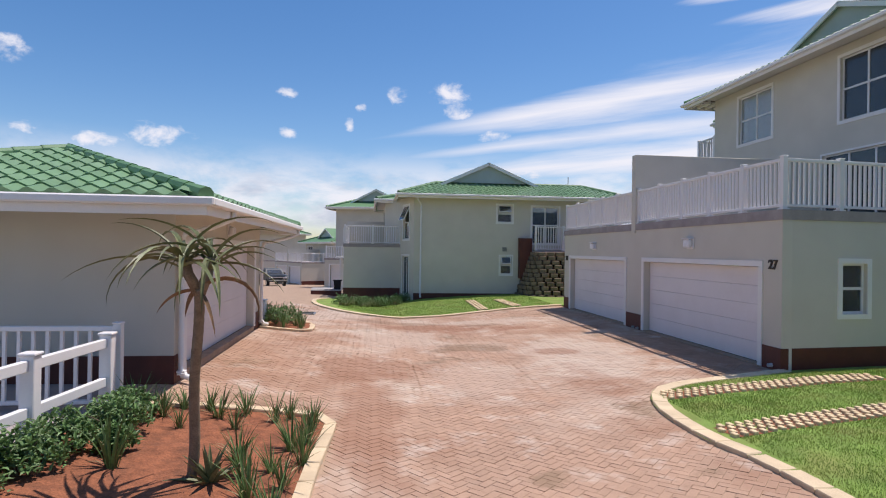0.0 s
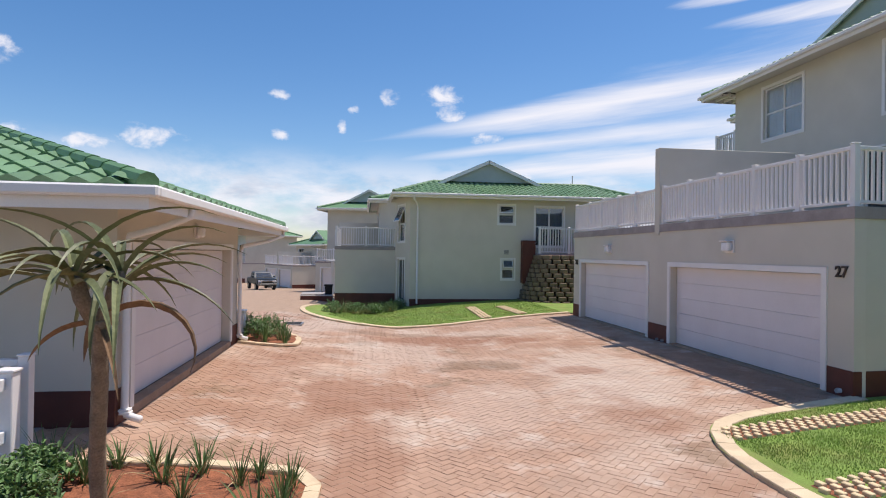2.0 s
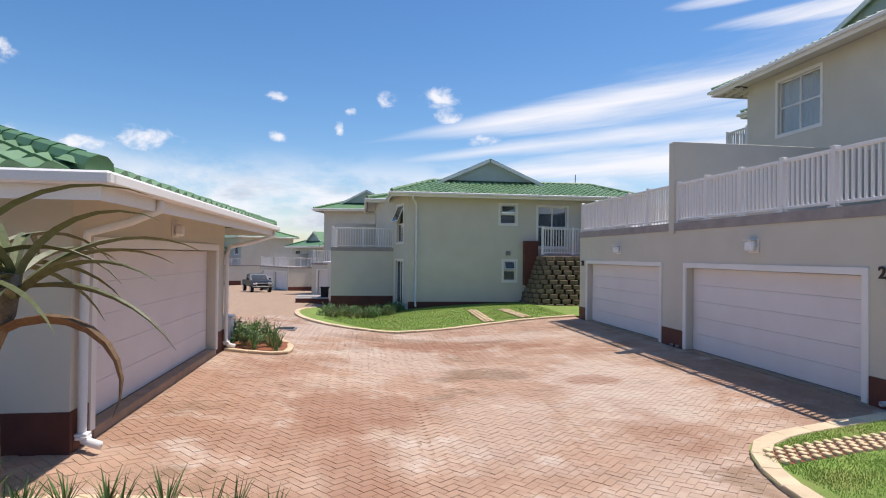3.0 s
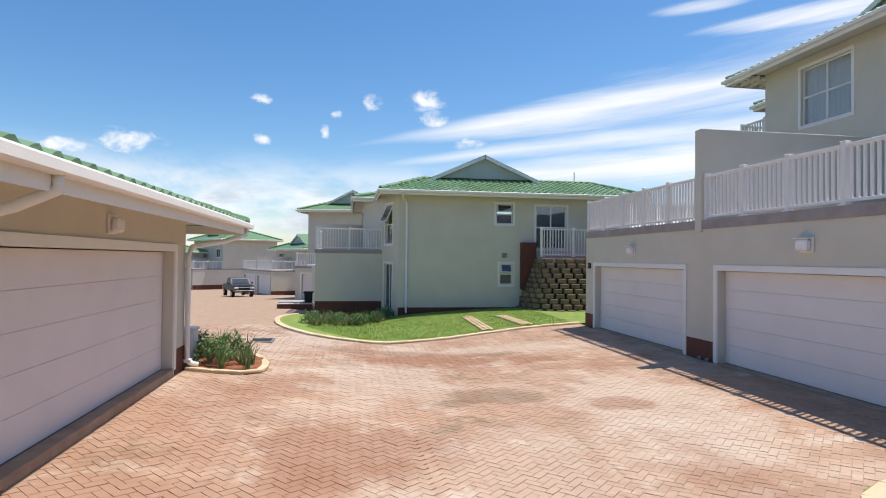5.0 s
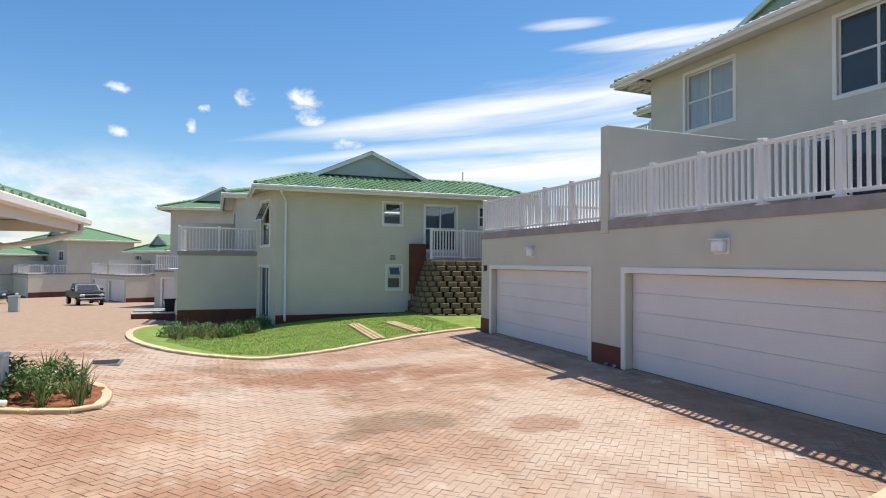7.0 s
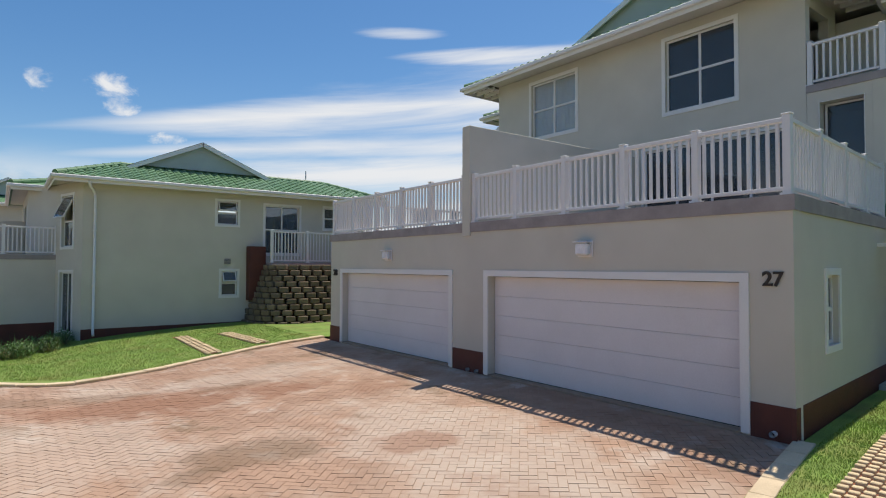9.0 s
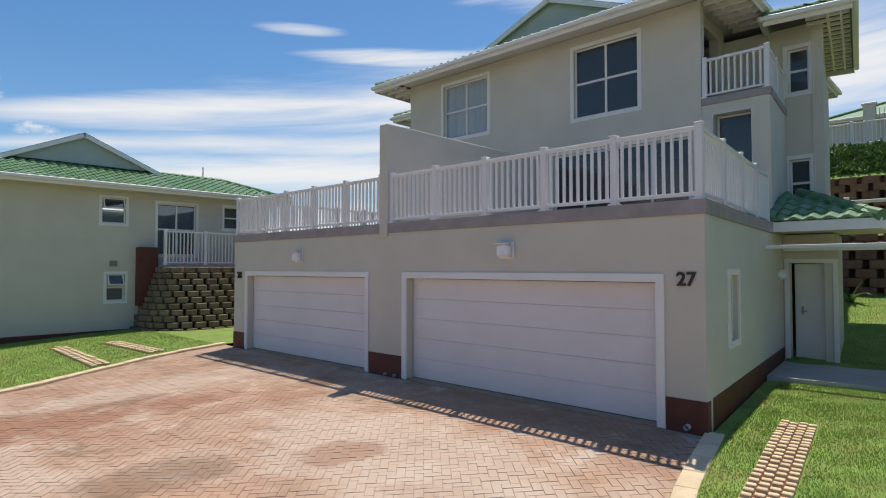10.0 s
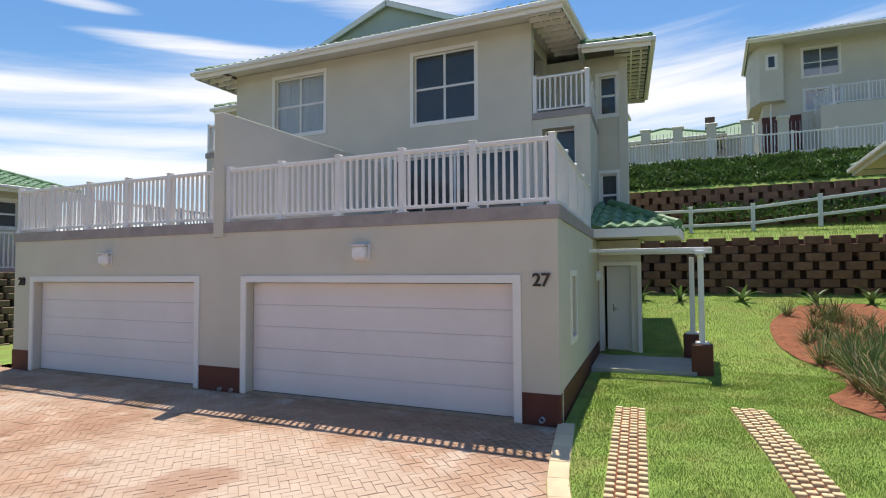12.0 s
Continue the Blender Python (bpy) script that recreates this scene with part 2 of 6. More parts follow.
patches(M_BRICK, [
    (5.3, 12.4, 1.6, 3.2, DUST, 0.6), (1.2, 15.2, 1.6, 2.6, DUST, 0.5), (4.9, 18.8, 2.4, 1.0, DUST, 0.5), (-1.0, 19.5, 1.4, 3.0, DUST, 0.6), (2.6, 10.2, 1.2, 2.4, DUST, 0.35),
    (0.2, 10.8, 1.1, 1.5, CLAY, 0.65), (-1.4, 12.2, 0.9, 2.6, CLAY, 0.4), (0.5, 7.2, 0.5, 3.0, CLAY, 0.6), (4.6, 9.6, 0.6, 1.6, CLAY, 0.4),
    (2.9, 17.4, 2.8, 1.0, CLAY, 0.9), (1.0, 18.6, 1.6, 0.5, MUD, 0.45), (3.1, 13.8, 0.95, 0.7, MUD, 0.65), (2.3, 13.4, 0.4, 0.3, MUD, 0.5), (4.9, 12.8, 0.6, 0.5, CLAY, 0.6), (4.2, 18.1, 0.9, 0.3, MUD, 0.4)])
M_ROAD = mat("dusty_road", (0.43, 0.33, 0.265), 0.9, var=0.12, scale=0.6, fine=9, bump=0.15, stain=(0.34, 0.22, 0.15), stain_amt=0.6, stain_scale=0.25)
M_SAND = mat("joint_sand", (0.35, 0.245, 0.17), 0.95, var=0.2, scale=4, fine=120, bump=0.3)
M_KERB = mat("cream_kerb", (0.62, 0.49, 0.32), 0.85, var=0.10, scale=3, fine=80, bump=0.25, stain=(0.4, 0.3, 0.2), stain_amt=0.4, stain_scale=2.5, rnd=0.08)
M_SOIL = mat("red_soil", (0.24, 0.088, 0.042), 0.95, var=0.32, scale=9, fine=45, bump=1.0, stain=(0.13, 0.055, 0.03), stain_amt=0.6, stain_scale=4)
M_LAWN = mat("lawn_ground", (0.17, 0.255, 0.05), 0.95, var=0.25, scale=2.5, fine=60, bump=0.5, stain=(0.24, 0.22, 0.07), stain_amt=0.55, stain_scale=1.3)
M_BLADE = mat("grass_blade", (0.235, 0.35, 0.072), 0.6, var=0.25, scale=1.5, fine=20, bump=0, rnd=0.3, transl=0.3, stain=(0.34, 0.31, 0.10), stain_amt=0.65, stain_scale=1.1)
M_FAR = mat("far_ground", (0.14, 0.15, 0.06), 0.95, var=0.25, scale=0.15, fine=3, bump=0.1)
M_BLOCK = mat("concrete_block", (0.18, 0.135, 0.09), 0.95, var=0.2, scale=5, fine=70, bump=0.5, rnd=0.2)
M_BLOCKR = mat("brown_block", (0.22, 0.12, 0.085), 0.95, var=0.2, scale=5, fine=70, bump=0.5, rnd=0.2)
# soil colour darkened for the shade deep in the block gaps
M_FILL = mat("gap_shade_soil", (0.13, 0.075, 0.05), 0.95, var=0.25, scale=5, fine=50, bump=0.5)
M_STRAW = mat("straw_leaf", (0.36, 0.28, 0.15), 0.8, var=0.25, scale=6, fine=50, bump=0.1, rnd=0.25)
M_PAVERG = mat("grass_block", (0.64, 0.50, 0.30), 0.9, var=0.12, scale=5, fine=80, bump=0.3, rnd=0.1)
M_GLASS = glass_mat("dark_glass", (0.2, 0.22, 0.25))
M_CLEAR = glass_mat("clear_glass", (0.85, 0.88, 0.88))
M_DARK = mat("dark_interior", (0.03, 0.028, 0.027), 0.9, bump=0)
M_CURTAIN = mat("curtain_cloth", (0.72, 0.72, 0.71), 0.9, var=0.1, scale=4, fine=40, bump=0.1)
M_NUM = mat("dark_numeral", (0.035, 0.025, 0.02), 0.5, bump=0)
M_CONC = mat("porch_concrete", (0.42, 0.40, 0.38), 0.85, var=0.1, scale=2, fine=80, bump=0.2, stain=(0.3, 0.28, 0.26))
M_SOFFIT = mat("soffit_board", (0.62, 0.60, 0.54), 0.8, var=0.04, scale=2, fine=60, bump=0.05)
# near-black tone that stands for the shade between rafters under the eaves
M_EAVE = mat("eave_gap_shade", (0.10, 0.085, 0.07), 0.9, var=0.15, scale=4, fine=60, bump=0.1)
M_VENT = mat("grey_vent", (0.22, 0.22, 0.22), 0.7, bump=0.05)
M_BARK = mat("aloe_bark", (0.22, 0.165, 0.11), 0.9, var=0.25, scale=12, fine=80, bump=0.6)
M_ALOE = mat("aloe_leaf", (0.14, 0.155, 0.07), 0.5, var=0.2, scale=5, fine=40, bump=0.1, rnd=0.25)
M_DRY = mat("dry_leaf", (0.20, 0.125, 0.07), 0.8, var=0.25, scale=6, fine=50, bump=0.2, rnd=0.2)
M_AGAPA = mat("strappy_leaf", (0.10, 0.17, 0.055), 0.5, var=0.2, scale=5, fine=40, bump=0.05, rnd=0.35, transl=0.2)
M_SHRUB = mat("shrub_leaf", (0.12, 0.21, 0.07), 0.5, var=0.25, scale=5, fine=40, bump=0.05, rnd=0.4, transl=0.2)
M_HEDGE = mat("hedge_leaf", (0.085, 0.16, 0.04), 0.5, var=0.25, scale=2, fine=30, bump=0.05, rnd=0.45, transl=0.2)
M_HILL = mat("blue_hill", (0.10, 0.14, 0.2), 1.0, var=0.1, scale=0.01, fine=0.1, bump=0)
M_CAR = mat("dark_car_paint", (0.016, 0.022, 0.028), 0.4, 0.0, var=0.05, scale=2, fine=40, bump=0, spec=0.6)
M_RUBBER = mat("tyre_rubber", (0.02, 0.02, 0.02), 0.85, bump=0.1)
M_CHROME = mat("bright_metal", (0.6, 0.6, 0.6), 0.25, 1.0, bump=0)
M_METAL = mat("grey_metal", (0.35, 0.35, 0.36), 0.4, 0.8, bump=0)
M_LAMP = mat("bulkhead_lamp", (0.75, 0.75, 0.78), 0.3, bump=0)


# ---- mesh helpers ----
def mesh_from(name, bm, material):
    me = bpy.data.meshes.new(name)
    bm.normal_update()
    bm.to_mesh(me)
    bm.free()
    me.materials.append(material)
    return me


def part(name, bm, material, parent=None, label="", smooth=False):
    ob = new(name, mesh_from(name, bm, material))
    if smooth:
        ob.data.polygons.foreach_set("use_smooth", [True] * len(ob.data.polygons))
    if parent:
        ob.parent = parent
    if label:
        ob["label"] = label
    return ob


def thing(name, label, category, group="", kind="", at=(0, 0, 0), rz=0):
    ob = new(name)
    ob.matrix_basis = pose(*at, 0, 0, rz)
    return tagged(ob, label, category, group, kind)


def box(bm, x0, y0, z0, x1, y1, z1, bevel=0.0, m=None):
    vs = [bm.verts.new((x, y, z)) for z in (z0, z1) for y in (y0, y1) for x in (x0, x1)]
    fs = [bm.faces.new([vs[i] for i in f]) for f in ((0, 2, 3, 1), (4, 5, 7, 6), (0, 1, 5, 4), (2, 6, 7, 3), (0, 4, 6, 2), (1, 3, 7, 5))]
    if bevel:
        es = list({e for f in fs for e in f.edges})
        r = bmesh.ops.bevel(bm, geom=es, offset=bevel, segments=1, affect="EDGES")
        vs = list({v for v in vs if v.is_valid} | set(r["verts"]))
    if m is not None:
        bmesh.ops.transform(bm, matrix=m, verts=vs)
    return vs


def boxm(x0, y0, z0, x1, y1, z1, bevel=0.0, m=None):
    bm = bmesh.new()
    box(bm, x0, y0, z0, x1, y1, z1, bevel, m)
    return bm


def prism(pts, z0, z1):
    """An upright block over a plan outline."""
    bm = bmesh.new()
    lo = [bm.verts.new((x, y, z0)) for x, y in pts]
    hi = [bm.verts.new((x, y, z1)) for x, y in pts]
    bm.faces.new(lo[::-1])
    bm.faces.new(hi)
    for i in range(len(pts)):
        j = (i + 1) % len(pts)
        bm.faces.new((lo[i], lo[j], hi[j], hi[i]))
    bmesh.ops.recalc_face_normals(bm, faces=bm.faces)
    return bm


def tube(bm, pts, radii, sides=8, cap=True):
    rings = []
    for i, p in enumerate(pts):
        p = Vector(p)
        d = (Vector(pts[min(i + 1, len(pts) - 1)]) - Vector(pts[max(i - 1, 0)])).normalized()
        a = d.orthogonal().normalized() if i == 0 else (rings_a - d * rings_a.dot(d)).normalized()
        rings_a = a
        b = d.cross(a)
        r = radii[i] if isinstance(radii, (list, tuple)) else radii
        rings.append([bm.verts.new(p + (a * math.cos(2 * math.pi * k / sides) + b * math.sin(2 * math.pi * k / sides)) * r) for k in range(sides)])
    for q, s in zip(rings, rings[1:]):
        for k in range(sides):
            bm.faces.new((q[k], q[(k + 1) % sides], s[(k + 1) % sides], s[k]))
    if cap:
        bm.faces.new(rings[0][::-1])
        bm.faces.new(rings[-1])


def smooth01(v, a, b):
    u = min(1.0, max(0.0, (v - a) / (b - a)))
    return u * u * (3 - 2 * u)


def inside(x, y, poly):
    c = False
    for (x0, y0), (x1, y1) in zip(poly, poly[1:] + poly[:1]):
        if (y0 > y) != (y1 > y) and x < (x1 - x0) * (y - y0) / (y1 - y0) + x0:
            c = not c
    return c


# ---- ground ----
GX = [-90, -8, -2.5, -1, 1.5, 3.5, 6, 8.3, 12.5, 15.5, 22.4, 22.75, 25.4, 27.4, 27.75, 30.2, 32, 38, 60, 90]
GZ = [0.3, 0.3, 0.24, 0.06, -0.19, -0.2, -0.05, 0.05, 0.10, 0.22, 1.5, 3.25, 3.72, 4.1, 5.75, 7.4, 7.5, 8.3, 12, 12]


def ground_z(x, y):
    a = float(np.interp(x, GX, GZ))
    if x > 8.3:
        a = 0.05 + (a - 0.05) * (1 - smooth01(y, 24, 34))
    a -= 0.043 * max(0.0, y - 19) * (1 - smooth01(x, 0, 4)) * (1 if y < 75 else 75 / y)
    return a


def sheet(name, x0, x1, nx, y0, y1, ny, dz, material, keep=None, jitter=0.0):
    """A ground sheet over a grid that follows the lie of the land."""
    bm = bmesh.new()
    xs, ys = np.linspace(x0, x1, nx + 1), np.linspace(y0, y1, ny + 1)
    vs = {}

    def v(i, j):
        if (i, j) not in vs:
            x, y = float(xs[i]), float(ys[j])
            vs[i, j] = bm.verts.new((x, y, ground_z(x, y) + dz + (noise.noise((x * 3, y * 3, 0)) * jitter if jitter else 0)))
        return vs[i, j]
    for i in range(nx):
        for j in range(ny):
            if keep is None or keep((xs[i] + xs[i + 1]) / 2, (ys[j] + ys[j + 1]) / 2):
                bm.faces.new((v(i, j), v(i + 1, j), v(i + 1, j + 1), v(i, j + 1)))
    return bm


def poly_sheet(pts, dz, jitter=0.0, step=0.5):
    """A ground sheet with an exact outline."""
    bm = bmesh.new()
    vs = [bm.verts.new((x, y, 0)) for x, y in pts]
    f = bm.faces.new(vs)
    f.normal_update()
    if f.normal.z < 0:
        f.normal_flip()
    for ax in (0, 1):
        lo, hi = min(p[ax] for p in pts), max(p[ax] for p in pts)
        c = math.floor(lo / step) * step + step
        while c < hi:
            no = (1, 0, 0) if ax == 0 else (0, 1, 0)
            bmesh.ops.bisect_plane(bm, geom=bm.verts[:] + bm.edges[:] + bm.faces[:], plane_co=(c, c, 0), plane_no=no)
            c += step
    bmesh.ops.triangulate(bm, faces=bm.faces)
    for v in bm.verts:
        x, y = v.co.x, v.co.y
        v.co.z = ground_z(x, y) + dz + (noise.noise((x * 2.3, y * 2.3, 0)) * jitter if jitter else 0)
    return bm


def spline(pts, n=8):
    """A smooth line through plan points."""
    out = []
    for i in range(len(pts) - 1):
        p0, p1, p2, p3 = (np.array(pts[min(max(k, 0), len(pts) - 1)], float) for k in (i - 1, i, i + 1, i + 2))
        for k in range(n):
            t = k / n
            out.append(tuple(0.5 * (2 * p1 + (p2 - p0) * t + (2 * p0 - 5 * p1 + 4 * p2 - p3) * t * t + (3 * p1 - p0 - 3 * p2 + p3) * t ** 3)))
    return out + [tuple(map(float, pts[-1]))]


RIGHT_KERB = spline([(4.75, -6), (4.85, 0), (4.95, 4.7), (4.78, 6.2), (4.88, 7.6), (5.35, 8.6), (6.2, 9.02), (8.35, 9.42)])
FAR_KERB = spline([(8.4, 22.75), (7.0, 22.5), (5.2, 21.85), (3.25, 21.05), (1.6, 20.5), (0.2, 20.8), (-1.1, 22.1), (-2.0, 24.4), (-2.3, 27.5), (-1.9, 30.6)])
BED_KERB = spline([(-0.06, -6), (-0.06, 0), (-0.05, 4.65), (0.03, 6.3), (0.04, 6.92), (-0.12, 7.2), (-0.5, 7.28), (-1.46, 7.25), (-2.0, 7.14), (-2.62, 7.0)])
BED2_KERB = spline([(-2.4, 14.6), (-1.75, 14.62), (-1.3, 14.8), (-1.08, 15.3), (-1.3, 16.5), (-2.6, 17.9)])
GARX = -2.45   # face of the single-storey garage
PAVED = RIGHT_KERB + [(8.36, 9.4), (8.36, 22.7)] + FAR_KERB + [(-1.3, 34), (-1.3, 90), (-22, 90), (-16, 40), (-9, 24), (-6, 19.6)] + BED2_KERB[::-1] + [(GARX, 14.7), (GARX, 8.2), (-3.2, 8.15), (-3.2, 7.02)] + BED_KERB[::-1]

terrain = bmesh.new()
xs = [-2500, -900, -350, -150, -90] + list(range(-60, -12, 4)) + [k * 0.75 for k in range(-16, 30)] + [22, 22.4, 22.75, 23.5, 25.4, 26, 27, 27.4, 27.75, 28.5, 30.2, 32, 35, 38, 45, 60, 90, 150, 350, 900, 2500]
ys = [-2500, -900, -300, -100, -40, -20] + list(range(-12, 46, 2)) + [50, 56, 64, 75, 90, 120, 180, 350, 900, 2500]
grid = [[terrain.verts.new((x, y, ground_z(x, y) - 0.1 if abs(x) < 100 and -50 < y < 100 else (ground_z(max(-90, min(90, x)), min(y, 90)) - 1.0 if y < 100 else -6.0))) for y in ys] for x in xs]
for i in range(len(xs) - 1):
    for j in range(len(ys) - 1):
        terrain.faces.new((grid[i][j], grid[i + 1][j], grid[i + 1][j + 1], grid[i][j + 1]))
tagged(part("ground", terrain, M_FAR), "dry green open ground sloping round the houses", "ground", kind="structure")

pave = tagged(part("pavement", poly_sheet(PAVED, -0.006, step=0.5), M_SAND), "brick-paved shared driveway with sandy joints and stains", "driveway", kind="structure")

LAWN_R = RIGHT_KERB + [(8.36, 9.34), (12.0, 9.7), (15.3, 10.0), (22.3, 10.3), (22.3, -6)]
lawn_r = tagged(part("lawn", poly_sheet(LAWN_R, 0.035, 0.015), M_LAWN), "mown green lawn with yellowish patches beside the house", "lawn", kind="structure")
LAWN_A = FAR_KERB + [(-1.0, 31.4), (2.0, 31.4), (2.6, 29.25), (12, 29.25), (12, 22.75)]
lawn_a = tagged(part("lawn", poly_sheet(LAWN_A, 0.035, 0.015), M_LAWN), "small green lawn in front of the far house", "lawn", kind="structure")
BED1 = BED_KERB + [(-2.76, 6.85), (-3.5, -6)]
bed_1 = tagged(part("flower_bed", poly_sheet(BED1, 0.02, 0.05, 0.25), M_SOIL), "flower bed of bare red soil", "flower bed", kind="structure")
BED2 = BED2_KERB + [(-5, 17.9), (-5, 14.76)]
bed_2 = tagged(part("flower_bed", poly_sheet(BED2, 0.03, 0.04, 0.25), M_SOIL), "small planted bed of red soil at the garage corner", "flower bed", kind="structure")


def kerb(name, line, width, side, label):
    """Kerb stones of about half a metre laid end to end along a line; side +1 lays them to its left."""
    root = thing(name, label, "kerb", kind="structure")
    lens = [0.0]
    for a, b in zip(line, line[1:]):
        lens.append(lens[-1] + math.dist(a, b))
    total, n = lens[-1], max(1, round(lens[-1] / 0.5))

    def at(s):
        return np.interp(s, lens, [p[0] for p in line]), np.interp(s, lens, [p[1] for p in line])
    for k in range(n):
        s0, s1 = total * k / n + 0.006, total * (k + 1) / n - 0.006
        (ax, ay), (bx, by) = at(s0), at(s1)
        if min(ay, by) < -3:
            continue
        d = Vector((bx - ax, by - ay)).normalized()
        nrm = Vector((-d.y, d.x)) * side * width
        bm = bmesh.new()
        z0, z1 = ground_z(ax, ay), ground_z(bx, by)
        top = 0.055 + random.uniform(-0.006, 0.006)
        foot = [(ax, ay, z0), (bx, by, z1), (bx + nrm.x, by + nrm.y, z1), (ax + nrm.x, ay + nrm.y, z0)]
        lo = [bm.verts.new((x, y, z - 0.08)) for x, y, z in foot]
        mid = [bm.verts.new((x, y, z + top - 0.015)) for x, y, z in foot]
        c = Vector((sum(p[0] for p in foot) / 4, sum(p[1] for p in foot) / 4, 0))
        hi = [bm.verts.new((x + (c.x - x) * 0.06, y + (c.y - y) * 0.06, z + top)) for x, y, z in foot]
        for q, r in ((lo, mid), (mid, hi)):
            for i in range(4):
                bm.faces.new((q[i], q[(i + 1) % 4], r[(i + 1) % 4], r[i]))
        bm.faces.new(hi)
        bmesh.ops.recalc_face_normals(bm, faces=bm.faces)
        part("kerb_stone", bm, M_KERB, root)
    return root


kerb("kerb", RIGHT_KERB, 0.24, -1, "cream concrete kerb stones curving round the lawn")
kerb("kerb", FAR_KERB, 0.2, -1, "cream concrete kerb stones along the far lawn")
kerb("kerb", BED_KERB, 0.16, 1, "cream kerb stones round the flower bed")
kerb("kerb", BED2_KERB, 0.14, 1, "cream kerb stones round the small bed")


# ---- building parts ----
def wall_bm(length, z0, z1, thick, holes=(), top=None):
    """A wall along local x from 0, outer face at y = 0, with openings (x0, x1, z0, z1) cut through it."""
    us = sorted({0.0, length, *[h[0] for h in holes], *[h[1] for h in holes]})
    vs = sorted({z0, z1, *[h[2] for h in holes], *[h[3] for h in holes]})
    us, vs = [u for u in us if 0 <= u <= length], [v for v in vs if z0 <= v <= z1]
    solid = [[not any(h[0] < (a + b) / 2 < h[1] and h[2] < (c + d) / 2 < h[3] for h in holes) for c, d in zip(vs, vs[1:])] for a, b in zip(us, us[1:])]
    bm = bmesh.new()
    cache = {}

    def v(i, j, k):
        if (i, j, k) not in cache:
            cache[i, j, k] = bm.verts.new((us[i], thick * k, vs[j]))
        return cache[i, j, k]

    def sol(i, j):
        return 0 <= i < len(us) - 1 and 0 <= j < len(vs) - 1 and solid[i][j]
    for i in range(len(us) - 1):
        for j in range(len(vs) - 1):
            if not solid[i][j]:
                continue
            bm.faces.new((v(i, j, 0), v(i + 1, j, 0), v(i + 1, j + 1, 0), v(i, j + 1, 0)))
            bm.faces.new((v(i, j, 1), v(i, j + 1, 1), v(i + 1, j + 1, 1), v(i + 1, j, 1)))
            if not sol(i - 1, j):
                bm.faces.new((v(i, j, 0), v(i, j + 1, 0), v(i, j + 1, 1), v(i, j, 1)))
            if not sol(i + 1, j):
                bm.faces.new((v(i + 1, j, 0), v(i + 1, j, 1), v(i + 1, j + 1, 1), v(i + 1, j + 1, 0)))
            if not sol(i, j - 1):
                bm.faces.new((v(i, j, 0), v(i, j, 1), v(i + 1, j, 1), v(i + 1, j, 0)))
            if not sol(i, j + 1):
                bm.faces.new((v(i, j + 1, 0), v(i + 1, j + 1, 0), v(i + 1, j + 1, 1), v(i, j + 1, 1)))
    return bm


def framed(p0, p1):
    """The pose of a wall from p0 to p1 in plan, whose outer face looks to the right of that way."""
    return pose(p0[0], p0[1], 0, 0, 0, math.degrees(math.atan2(p1[1] - p0[1], p1[0] - p0[0]))), math.dist(p0, p1)


def put(ob, m):
    ob.matrix_basis = m
    return ob


def wall(house, p0, p1, z0, z1, holes=(), thick=0.22, material=None, name="wall"):
    m, length = framed(p0, p1)
    bm = wall_bm(length, z0, z1, thick, holes)
    for v in bm.verts:   # ends a hair short, so that walls butt at the corners
        v.co.x = min(max(v.co.x, 0.003), length - 0.003)
    return put(part(name, bm, material or M_WALL, house), m), m


def ring(bm, x0, x1, z0, z1, w, y0, y1, bottom=True):
    box(bm, x0 - w, y0, z0 - (w if bottom else 0), x0, y1, z1 + w)
    box(bm, x1, y0, z0 - (w if bottom else 0), x1 + w, y1, z1 + w)
    box(bm, x0, y0, z1, x1, y1, z1 + w)
    if bottom:
        box(bm, x0, y0, z0 - w, x1, y1, z0)


